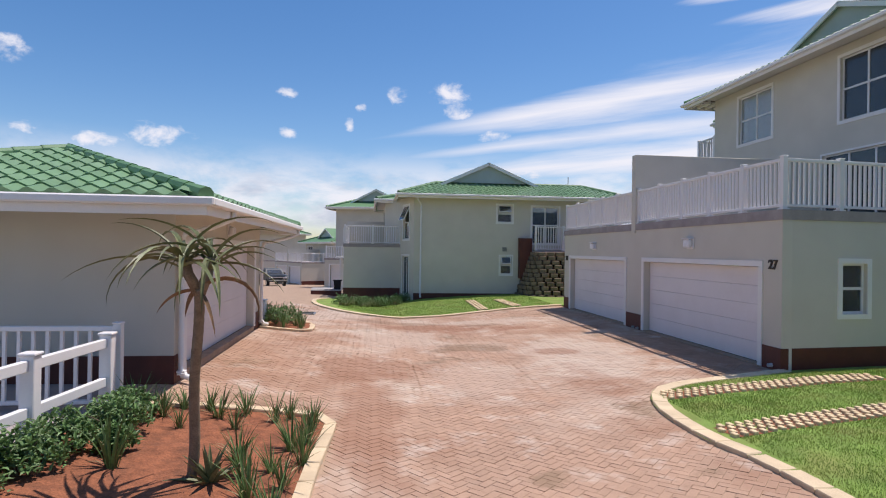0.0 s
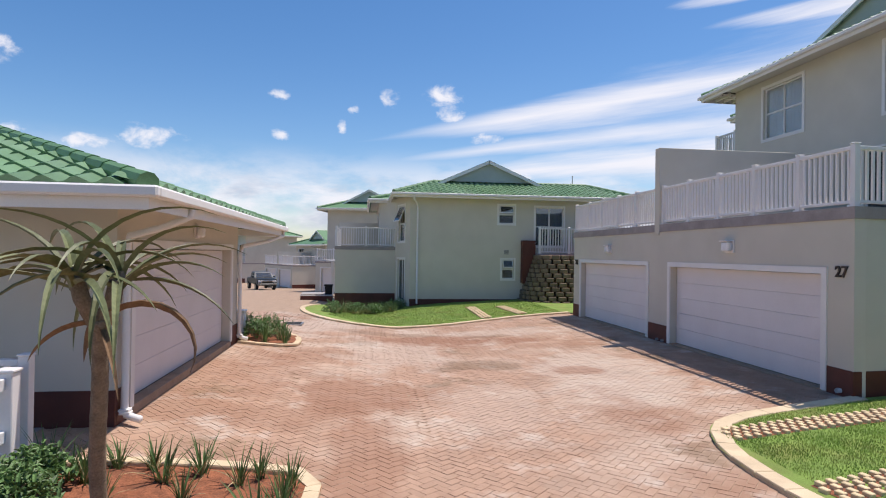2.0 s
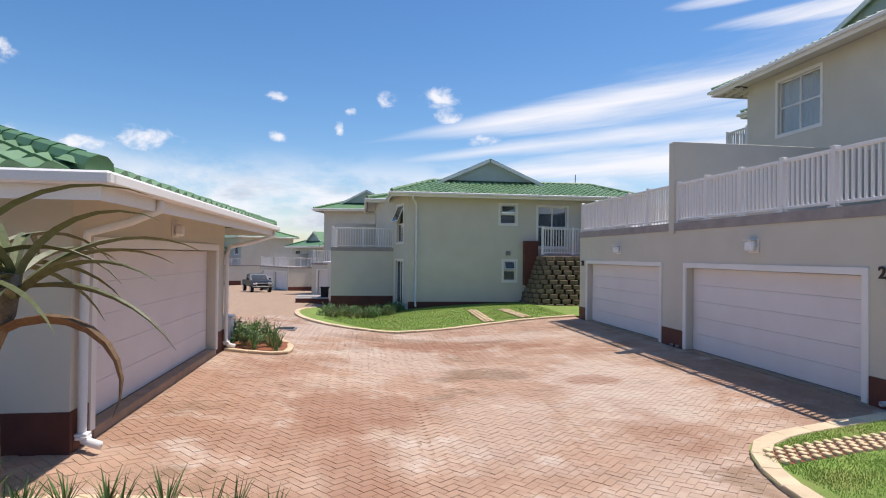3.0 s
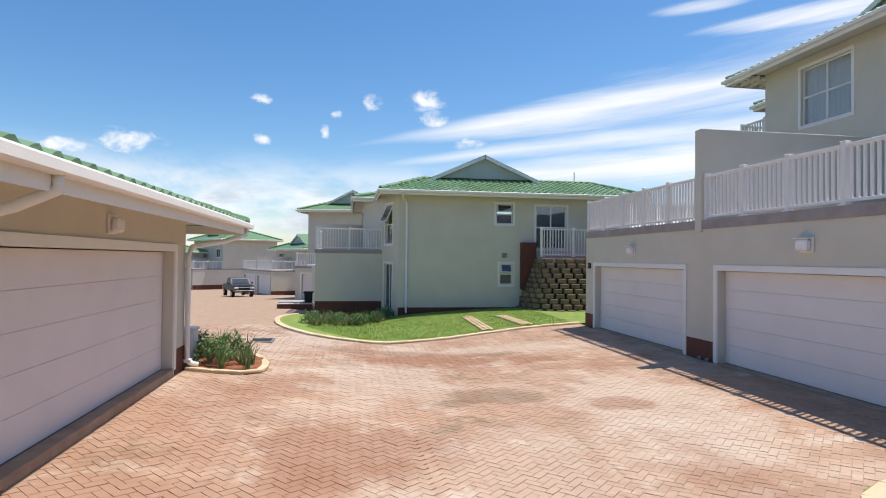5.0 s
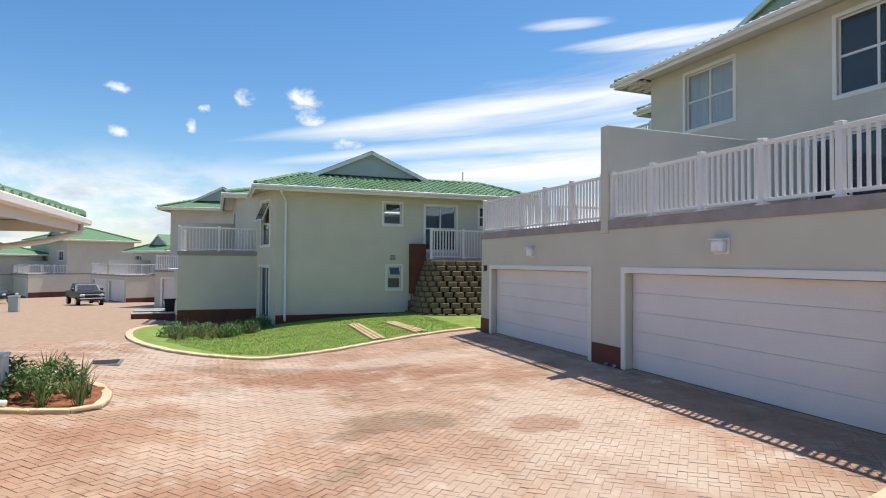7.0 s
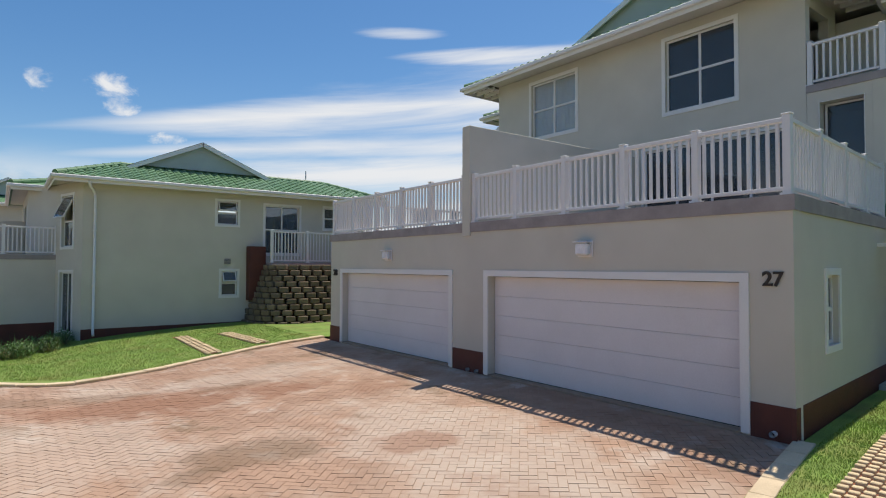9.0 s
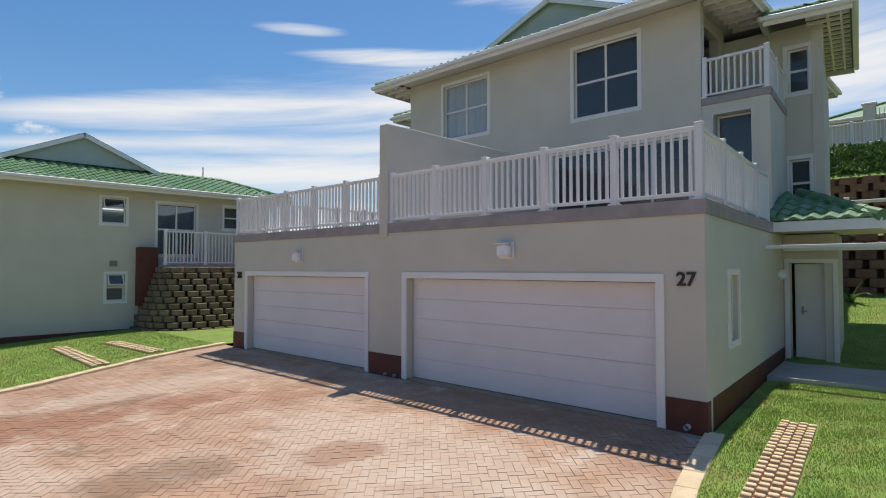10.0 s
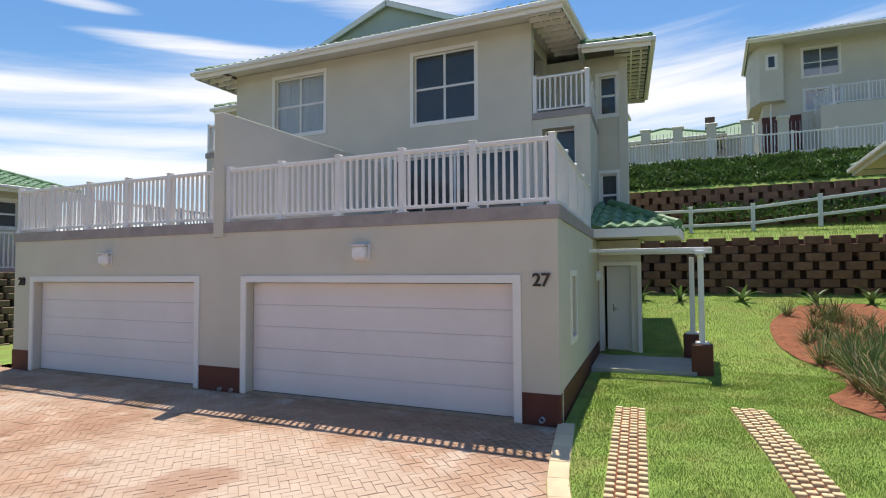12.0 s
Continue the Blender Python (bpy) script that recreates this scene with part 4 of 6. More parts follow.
tube(bm, [(0.05, 0, 0), (-0.08, 0, 0)], [0.04, 0.04], 12, cap=False)
tube(bm, [(0.05, 0, 0), (-0.08, 0, 0)], [0.03, 0.03], 12, cap=False)
part("pipe", bm, M_WHITE, drain)

for yy in (15.7, 15.42):
    pipe = thing("drain_pipe_end", "pale drain pipe end low on the plinth", "drain pipe", at=(FX - 0.01, yy, 0.1))
    bm = bmesh.new()
    tube(bm, [(0.05, 0, 0), (-0.07, 0, 0)], [0.032, 0.032], 12, cap=False)
    tube(bm, [(0.05, 0, 0), (-0.07, 0, 0)], [0.024, 0.024], 12, cap=False)
    part("pipe", bm, M_CONC, pipe)

# porch floor, pergola
tagged(part("porch_floor", prism([(12.6, 9.75), (12.75, 7.72), (15.2, 7.95), (15.2, 10.0)], -0.1, 0.225), M_CONC), "smooth concrete porch floor at the front door", "porch", kind="structure")
perg = thing("pergola", "white timber porch pergola on oxblood pedestals", "pergola")
for px, py in ((13.0, 7.62), (15.0, 7.85)):
    gz = ground_z(px, py)
    ped = part("pedestal", boxm(px - 0.2, py - 0.2, gz - 0.1, px + 0.2, py + 0.2, 0.76, 0.01), M_RED, perg)
    part("cap", boxm(px - 0.13, py - 0.13, 0.76, px + 0.13, py + 0.13, 0.81, 0.01), M_WHITE, ped)
    part("post", boxm(px - 0.055, py - 0.055, 0.8, px + 0.055, py + 0.055, 2.55, 0.006), M_WHITE, perg)
part("beam", boxm(12.7, 7.55, 2.55, 15.3, 7.72, 2.63, 0.006), M_WHITE, perg)
part("beam", boxm(12.85, 7.4, 2.63, 12.97, 9.85, 2.7, 0.006), M_WHITE, perg)
part("beam", boxm(14.85, 7.4, 2.63, 14.97, 9.95, 2.7, 0.006), M_WHITE, perg)

# ---- low garage by the path ----
lg = thing("garage", "single-storey cream garage with green tiled hip roof", "garage")
LN, LF, LW = 8.2, 14.75, -7.6
ge, gs, gn, gz = -1.68, 6.95, 16.4, 2.93   # eave lines and height
w, mG = wall(lg, (GARX, LN), (GARX, LF), -0.2, 2.9, [(0.52, 5.85, -0.2, 2.33)])
garage_door(lg, mG, 0.52, 5.85, 0.34, 2.33)
wall(lg, (LW, LN), (GARX, LN), -0.2, 2.9)
wall(lg, (GARX, LF), (LW, LF), -0.2, 2.9)
wall(lg, (LW, LF), (LW, LN), -0.2, 2.9)
part("plinth", boxm(LW, LN - 0.012, -0.2, GARX + 0.012, LN + 0.05, 0.66, 0.004), M_RED, lg)
for a, b in ((LN + 0.053, LN + 0.4), (LN + 5.97, LF + 0.012)):
    part("plinth", boxm(GARX - 0.05, a, -0.2, GARX + 0.012, b, 0.66, 0.004), M_RED, lg)
hip_roof(lg, -8.2, gs, ge, gn, gz, 18.3, single=300, planes="se", fascia=0.22)

# ---- far house ----
far = thing("house", "two-storey cream house with green hipped roof and garage terrace", "house")
HX0, HX1, HY = 2.6, 13.5, 29.3
w, mH = wall(far, (HX0, HY), (HX1, HY), -0.6, 5.15, [(7.02 - HX0, 7.8 - HX0, 3.85, 4.75), (8.9 - HX0, 10.35 - HX0, 2.75, 4.7), (7.2 - HX0, 7.8 - HX0, 1.1, 2.05), (11.5 - HX0, 12.3 - HX0, 3.85, 4.75)])
window(far, mH, 7.02 - HX0, 7.8 - HX0, 3.85, 4.75, 1, 2, ajar=True, trim=0.09)
window(far, mH, 8.9 - HX0, 10.35 - HX0, 2.75, 4.7, 2, 2, trim=0.09)
window(far, mH, 7.2 - HX0, 7.8 - HX0, 1.1, 2.05, 1, 2, ajar=True, trim=0.09)
window(far, mH, 11.5 - HX0, 12.3 - HX0, 3.85, 4.75, 1, 2, trim=0.09)
part("plinth", boxm(HX0, HY - 0.012, -0.6, 8.3, HY + 0.05, 0.08, 0.004), M_RED, far)
w, mHs = wall(far, (2.0, 31.5), (HX0, HY), -0.6, 5.15, [(0.5, 1.5, 2.9, 4.7), (0.4, 1.5, -0.1, 2.0)])
window(far, mHs, 0.5, 1.5, 2.9, 4.7, 1, 2, ajar=True, trim=0.09)
window(far, mHs, 0.4, 1.5, -0.1, 2.0, 2, 1, trim=0.09)
wall(far, (HX1, HY), (HX1, 40), -0.6, 5.15)
wall(far, (HX1, 40), (1.2, 40), -0.6, 5.15)
wall(far, (1.2, 40), (1.2, 33.0), -0.6, 5.15, [(2.5, 4.6, 2.7, 4.7)])
wall(far, (1.2, 33.0), (2.0, 31.5), 2.5, 5.15)
gx0 = -1.1
w, mHg = wall(far, (gx0, 31.5), (2.0, 31.5), -1.0, 2.45)
w, mHd = wall(far, (gx0, 42.0), (gx0, 31.5), -1.8, 2.45, [(0.8, 4.2, -1.8, 1.4), (5.8, 9.5, -1.8, 1.4)])
garage_door(far, mHd, 0.8, 4.2, -0.9, 1.4)
garage_door(far, mHd, 5.8, 9.5, -0.75, 1.4)
part("plinth", boxm(gx0, 31.488, -1.0, 2.0, 31.55, 0.2, 0.004), M_RED, far)
part("terrace_slab", boxm(gx0 - 0.03, 31.47, 2.45, 2.0, 42, 2.63), M_SLAB, far)
railing(far, [(2.0, 31.56), (gx0 + 0.05, 31.56), (gx0 + 0.05, 36.5)], 2.63, 1.0)
part("divider_wall", boxm(gx0 - 0.03, 36.6, 2.5, 1.2, 36.85, 4.1), M_WALL, far)
froof, *_ = hip_roof(far, 1.75, 28.7, 14.2, 33.0, 5.2, 21, planes="sw")
hip_roof(far, 0.65, 32.3, 9.0, 41.2, 5.19, 15, planes="w")
gablet(froof, (4.3, 30.6, 6.05), (9.3, 30.6, 6.05), (6.75, 30.6, 7.15), (6.75, 34, 7.15))


def downpipe(parent, pts, r=0.045):
    bm = bmesh.new()
    tube(bm, pts, r, 10)
    part("downpipe", bm, M_TRIM, parent, "white rainwater downpipe", smooth=True)
    for f in (0.35, 0.75):
        a, b = Vector(pts[-2]), Vector(pts[-3])
        p = a.lerp(b, f)
        part("bracket", boxm(p.x - 0.06, p.y - 0.06, p.z - 0.015, p.x + 0.06, p.y + 0.06, p.z + 0.015, 0.004), M_TRIM, parent)


downpipe(lg, [(ge + 0.05, LN + 0.05, gz - 0.08), (ge + 0.05, LN + 0.05, gz - 0.2), (ge - 0.25, LN + 0.07, 2.6), (GARX + 0.1, LN + 0.1, 2.48), (GARX + 0.07, LN + 0.12, 2.3), (GARX + 0.07, LN + 0.12, 0.42), (GARX + 0.1, LN + 0.1, 0.34), (GARX + 0.28, LN + 0.04, 0.3)])
downpipe(lg, [(ge + 0.05, gn - 0.3, gz - 0.08), (ge + 0.05, gn - 0.3, gz - 0.22), (ge - 0.3, gn - 0.7, 2.55), (GARX + 0.1, LF + 0.03, 2.42), (GARX + 0.07, LF - 0.06, 2.25), (GARX + 0.07, LF - 0.06, 0.42), (GARX + 0.1, LF - 0.04, 0.34), (GARX + 0.24, LF + 0.02, 0.3)])
downpipe(far, [(2.7, 28.62, 5.05), (2.75, 28.8, 4.9), (2.92, 29.22, 4.75), (2.95, 29.22, 4.6), (2.95, 29.22, -0.05), (2.95, 29.1, -0.12)])
for yy in (11.4,):
    t = thing("wall_lamp", "white bulkhead lamp under the garage eave", "wall lamp", "lamps over the garage doors", at=(GARX, yy, 2.64), rz=180)
    part("back_plate", boxm(-0.03, -0.13, -0.12, 0, 0.13, 0.12, 0.01), M_WHITE, t)
    part("diffuser", boxm(-0.14, -0.1, -0.1, -0.03, 0.1, 0.08, 0.03), M_LAMP, t)

# concrete path beside the low garage
PATHW = [(-9.5, -4), (-3.4, -4), (-2.79, 6.85), (-2.79, 7.02), (-3.2, 7.02), (-3.2, LN), (-9.5, LN)]
tagged(part("path", poly_sheet(PATHW, 0.0, 0, 1.0), M_SLAB), "bare concrete path beside the garage", "path", kind="structure")

# ---- white fences by the flower bed ----
fence = thing("balustrade_fence", "white slatted balustrade fence beside the path", "fence")
railing(fence, [(-7.1, 6.78), (-2.66, 6.78)], 0.26, 1.03, 1.48, 0.17, name="fence_run")


def rail_fence(name, label, posts, height, rails=(0.42, 0.9), w=0.07, rw=0.055):
    """Two square rails between square capped posts."""
    f = thing(name, label, "fence")
    for i, (x, y, z) in enumerate(posts):
        bm = boxm(x - w, y - w, z - 0.15, x + w, y + w, z + height, 0.008)
        box(bm, x - w - 0.015, y - w - 0.015, z + height, x + w + 0.015, y + w + 0.015, z + height + 0.03, 0.008)
        part("post", bm, M_WHITE, f)
        if i:
            a, b = Vector(posts[i - 1]), Vector((x, y, z))
            for k in rails:
                p, q = a + Vector((0, 0, height * k)), b + Vector((0, 0, height * k))
                m = (q - p).to_track_quat("X", "Z").to_matrix().to_4x4()
                part("rail", boxm(0, -rw * 0.6, -rw, (q - p).length, rw * 0.6, rw, 0.008, Matrix.Translation(p) @ m), M_WHITE, f)
    return f


rail_fence("rail_fence", "white two-rail fence along the flower bed", [(-2.7, 6.58, 0.24), (-2.88, 5.3, 0.22), (-3.06, 4.02, 0.2), (-3.24, 2.74, 0.2), (-3.42, 1.46, 0.2)], 0.97)


# ---- plants ----
def blade(verts, faces, base, yaw, length, width, lean, droop, segs=4, fold=0.3):
    """One strap leaf that leans out and droops."""
    k = len(verts)
    d = Vector((math.cos(yaw), math.sin(yaw), 0))
    side = Vector((-d.y, d.x, 0))
    p, ang = Vector(base), radians(90 - lean)
    for i in range(segs + 1):
        f = i / segs
        wd = width * (1 - f ** 1.8) * (0.75 + 0.5 * min(1, f * 3)) + 0.0015
        up = Vector((-d.x * math.sin(ang), -d.y * math.sin(ang), math.cos(ang)))
        verts += [p - side * wd / 2 + up * wd * fold, p.copy(), p + side * wd / 2 + up * wd * fold]
        p = p + (d * math.cos(ang) + Vector((0, 0, math.sin(ang)))) * length / segs
        ang -= radians(droop) / segs
    for i in range(segs):
        a = k + i * 3
        faces += [(a, a + 1, a + 4, a + 3), (a + 1, a + 2, a + 5, a + 4)]


def leaf_mesh(name, verts, faces, material):
    me = bpy.data.meshes.new(name)
    me.from_pydata(verts, [], faces)
    me.materials.append(material)
    return me


def strappy_mesh(rng, n, h, width, spread, droop):
    verts, faces = [], []
    for _ in range(n):
        r = rng.uniform(0, 0.06)
        a = rng.uniform(0, 6.28)
        blade(verts, faces, (math.cos(a) * r, math.sin(a) * r, -0.02), a + rng.uniform(-0.5, 0.5), h * rng.uniform(0.5, 1.05), width * rng.uniform(0.7, 1.2), rng.uniform(3, spread), rng.uniform(0, droop))
    return leaf_mesh("leaves", verts, faces, M_AGAPA)


def dry_mesh(rng, n, h):
    verts, faces = [], []
    for _ in range(n):
        a = rng.uniform(0, 6.28)
        blade(verts, faces, (0, 0, -0.02), a, h * rng.uniform(0.4, 0.9), 0.015, rng.uniform(8, 55), rng.uniform(10, 80))
    return leaf_mesh("dry_leaves", verts, faces, M_STRAW)


rng = random.Random(7)
STRAP = [(strappy_mesh(rng, 22, 0.46, 0.019, 28, 40), dry_mesh(rng, 7, 0.42)) for _ in range(5)]
TALL = [(strappy_mesh(rng, 26, 0.8, 0.019, 42, 75), dry_mesh(rng, 24, 0.85)) for _ in range(5)]


def strappy(kinds, x, y, scale, group, label="clump of narrow green strap-like leaves in red soil"):
    t = thing("strap_leaf_plant", label, "plant", group, at=(x, y, ground_z(x, y) + 0.02), rz=rng.uniform(0, 360))
    lv, dr = rng.choice(kinds)
    for nm, me in (("leaves", lv), ("dry_leaves", dr)):
        o = new(nm, me)
        o.parent = t
        s = scale * rng.uniform(0.85, 1.15)
        o.scale = (s, s, s * rng.uniform(0.85, 1.2))
        if nm == "dry_leaves":
            o["label"] = "withered brown leaves"


for x, y in [(-0.22, 6.75), (-0.3, 6.4), (-0.2, 6.05), (-0.42, 5.75), (-0.25, 5.4), (-0.45, 5.05), (-0.3, 4.7), (-0.55, 4.4), (-0.35, 4.0), (-0.75, 6.75), (-1.1, 6.95), (-1.45, 6.7), (-1.15, 6.3), (-1.9, 7.0), (-2.2, 7.15), (-2.05, 6.55), (-2.4, 6.75), (-1.75, 6.2), (-2.2, 5.75), (-1.95, 4.9), (-2.1, 6.75), (-1.6, 7.2), (-0.55, 7.0), (-0.85, 5.3), (-0.7, 4.9)]:
    strappy(STRAP, x + rng.uniform(-0.05, 0.05), min(y, 6.95 if x > -2.2 else 6.6), rng.uniform(0.85, 1.2), "plants in the flower bed")


def bush(name, x, y, z, rx, ry, h, n, size, material, label, group="", seed=0):
    """A loose shrub: twigs and many small folded leaves in an uneven dome."""
    r = random.Random(seed)
    t = thing(name, label, "shrub", group, at=(x, y, z))
    verts, faces = [], []
    for _ in range(n):
        a, q = r.uniform(0, 6.28), math.sqrt(r.uniform(0.02, 1))
        bump = 0.72 + 0.28 * math.sin(a * 3 + seed) * math.cos(a * 2 - seed)
        px, py = math.cos(a) * rx * q * bump, math.sin(a) * ry * q * bump
        pz = h * math.sqrt(max(0.0, 1 - q * q)) * r.uniform(0.25, 1.08) + r.uniform(0, 0.06)
        blade(verts, faces, (px, py, pz), r.uniform(0, 6.28), size * r.uniform(0.6, 1.3), size * 0.45, r.uniform(20, 100), r.uniform(0, 60), segs=2, fold=0.35)
    o = new("leaves", leaf_mesh("leaves", verts, faces, material))
    o.parent = t
    bm = bmesh.new()
    for _ in range(9):
        a, q = r.uniform(0, 6.28), r.uniform(0.2, 0.8)
        tube(bm, [(0, 0, -0.03), (math.cos(a) * rx * q * 0.4, math.sin(a) * ry * q * 0.4, h * 0.4), (math.cos(a) * rx * q, math.sin(a) * ry * q, h * 0.75)], [0.012, 0.009, 0.004], 5)
    part("twigs", bm, M_BARK, t)
    return t


for i, (x, y, s) in enumerate([(-2.3, 5.8, 0.9), (-2.38, 6.35, 0.75), (-2.5, 5.2, 0.85), (-2.6, 4.6, 0.9), (-2.1, 5.3, 0.5), (-2.75, 4.0, 1.0)]):
    bush("shrub", x, y, ground_z(x, y) + 0.02, 0.5 * s, 0.5 * s, 0.42 * s, 750, 0.075, M_SHRUB, "low dark green leafy shrub by the white fence", "shrubs by the fence", i)


def rosette(name, x, y, z, n, length, width, label, seed):
    """A small ground aloe."""
    r = random.Random(seed)
    t = thing(name, label, "plant", at=(x, y, z))
    for i in range(n):
        verts, faces = [], []
        blade(verts, faces, (0, 0, 0), i * 2.4 + r.uniform(-0.3, 0.3), length * r.uniform(0.7, 1.1), width, 15 + 55 * i / n, r.uniform(-10, 25), segs=5, fold=0.45)
        o = new("leaf", leaf_mesh("leaf", verts, faces, M_ALOE))
        o.parent = t


rosette("aloe", -1.0, 4.75, 0.04, 18, 0.42, 0.055, "pale green spiky aloe on red soil", 3)

# aloe tree
tree = thing("aloe_tree", "young tree aloe with a slim ringed trunk and drooping leaves", "tree", at=(-1.2, 4.86, 0.1))
bm = bmesh.new()
pts, rad = [], []
for i in range(61):
    f = i / 60
    pts.append((0.19 * f + 0.012 * math.sin(f * 9), -0.5 * f + 0.02 * math.sin(f * 5), -0.07 + 1.9 * f))
    rad.append((0.050 - 0.008 * f) * (1.0 + 0.045 * (i % 3 == 0)) * (1.25 if i == 0 else 1))
tube(bm, pts, rad, 12)
part("trunk", bm, M_BARK, tree, "grey-brown ringed trunk", smooth=True)
heads = [((0.19, -0.5, 1.78), (0.06, -0.52, 2.12), 19), ((0.19, -0.5, 1.78), (0.27, -0.46, 2.1), 16)]
rt = random.Random(11)
for (a, b, count) in heads:
    bm = bmesh.new()
    tube(bm, [a, (a[0] * 0.3 + b[0] * 0.7, a[1] * 0.3 + b[1] * 0.7, a[2] * 0.5 + b[2] * 0.5), b], [0.05, 0.045, 0.04], 10)
    part("limb", bm, M_BARK, tree, smooth=True)
    for i in range(count):
        verts, faces = [], []
        f = i / count
        blade(verts, faces, (b[0], b[1], b[2] - 0.14 + 0.14 * rt.random()), i * 2.4 + rt.uniform(-0.3, 0.3), rt.uniform(0.62, 0.98), 0.046, 22 + 58 * f + rt.uniform(-10, 10), rt.uniform(65, 125), segs=9, fold=0.4)
        o = new("leaf", leaf_mesh("leaf", verts, faces, M_ALOE))
        o.parent = tree
for yaw, length, width, lean, droop in ((0.1, 0.8, 0.075, 48, 165), (3.3, 0.42, 0.06, 88, 70), (-0.9, 0.5, 0.035, 120, 40), (2.2, 0.45, 0.05, 100, 60)):
    verts, faces = [], []
    blade(verts, faces, (0.19, -0.5, 1.8), yaw, length, width, lean, droop, segs=10, fold=0.45)
    o = new("dry_leaf", leaf_mesh("dry_leaf", verts, faces, M_DRY))
    o.parent = tree
    o["label"] = "withered dark brown hanging leaf"

# planted bed at the garage corner and the bed of the far lawn
for i, (x, y) in enumerate([(-2.1, 15.3), (-1.85, 16.1), (-2.5, 16.0)]):
    bush("shrub", x, y, ground_z(x, y) + 0.03, 0.5, 0.5, 0.45, 520, 0.08, M_SHRUB, "bushy green shrub at the garage corner", "shrubs at the garage corner", 20 + i)
for x, y in [(-1.4, 15.05), (-1.6, 15.5), (-1.4, 15.6), (-1.85, 14.95), (-1.7, 16.6), (-2.3, 17.2)]:
    strappy(STRAP, x, y, 1.2, "plants at the garage corner")
for k in range(34):
    f = k / 33
    x, y = -0.9 + 3.0 * f + rng.uniform(-0.3, 0.3), 25.6 + 3.2 * f + rng.uniform(-1.0, 1.0)
    if k % 3:
        strappy(TALL, x, y, rng.uniform(0.6, 0.85), "plants on the far lawn", "green strap-leaved plant beside the far garage")
    else:
        bush("shrub", x, y, ground_z(x, y) + 0.03, 0.45, 0.45, 0.42, 220, 0.1, M_SHRUB, "low green shrub beside the far garage", "shrubs on the far lawn", 40 + k)

# ---- block retaining walls ----
def block_wall(name, label, p0, p1, z0, courses, bw, bh, bd, setback, material, lean=1, limit=300, stagger=True, gap=0.0):
    """Dry-laid courses of rough concrete blocks, each course set back from the one under it."""
    m, length = framed(p0, p1)
    root = thing(name, label, "retaining wall", kind="structure")
    r = random.Random(5)
    bm = boxm(-bw / 2, 0, 0, bw / 2, bd, bh, 0.02)
    for v in bm.verts:
        v.co.y += r.uniform(-0.012, 0.012)
    proto = mesh_from("block", bm, material)
    count, verts, faces = 0, [], []
    for c in range(courses):
        for k in range(int(length / (bw + gap)) + 1):
            u = (k + (0.5 if stagger and c % 2 else 0)) * (bw + gap)
            if u > length:
                continue
            mm = m @ Matrix.Translation((u, c * setback + r.uniform(-0.02, 0.02), z0 + c * bh)) @ Matrix.Rotation(r.uniform(-0.05, 0.05), 4, "Z") @ Matrix.Diagonal((0.96, 1, 0.97, 1))
            if count < limit:
                o = new("block", proto)
                o.parent = root
                o.matrix_basis = mm
            else:
                b = len(verts)
                verts += [mm @ Vector(p) for p in ((-bw / 2, 0, 0), (bw / 2, 0, 0), (bw / 2, bd, 0), (-bw / 2, bd, 0), (-bw / 2, 0, bh), (bw / 2, 0, bh), (bw / 2, bd, bh), (-bw / 2, bd, bh))]
                faces += [tuple(b + i for i in f) for f in ((0, 1, 5, 4), (1, 2, 6, 5), (3, 0, 4, 7), (4, 5, 6, 7))]
            count += 1
    if verts:
        o = new("blocks", leaf_mesh("blocks", verts, faces, material))
        o.parent = root
        o["kind"] = "stuff"
    back = boxm(0, bd - 0.02, z0 - 0.3, length, bd + 0.1, z0 + courses * bh - 0.1)
    for v in back.verts:
        if v.co.z > z0:
            v.co.y += courses * setback
    # backfill carries the shade of the open gaps in its colour
    put(part("backfill", back, M_FILL, root), m)
    return root


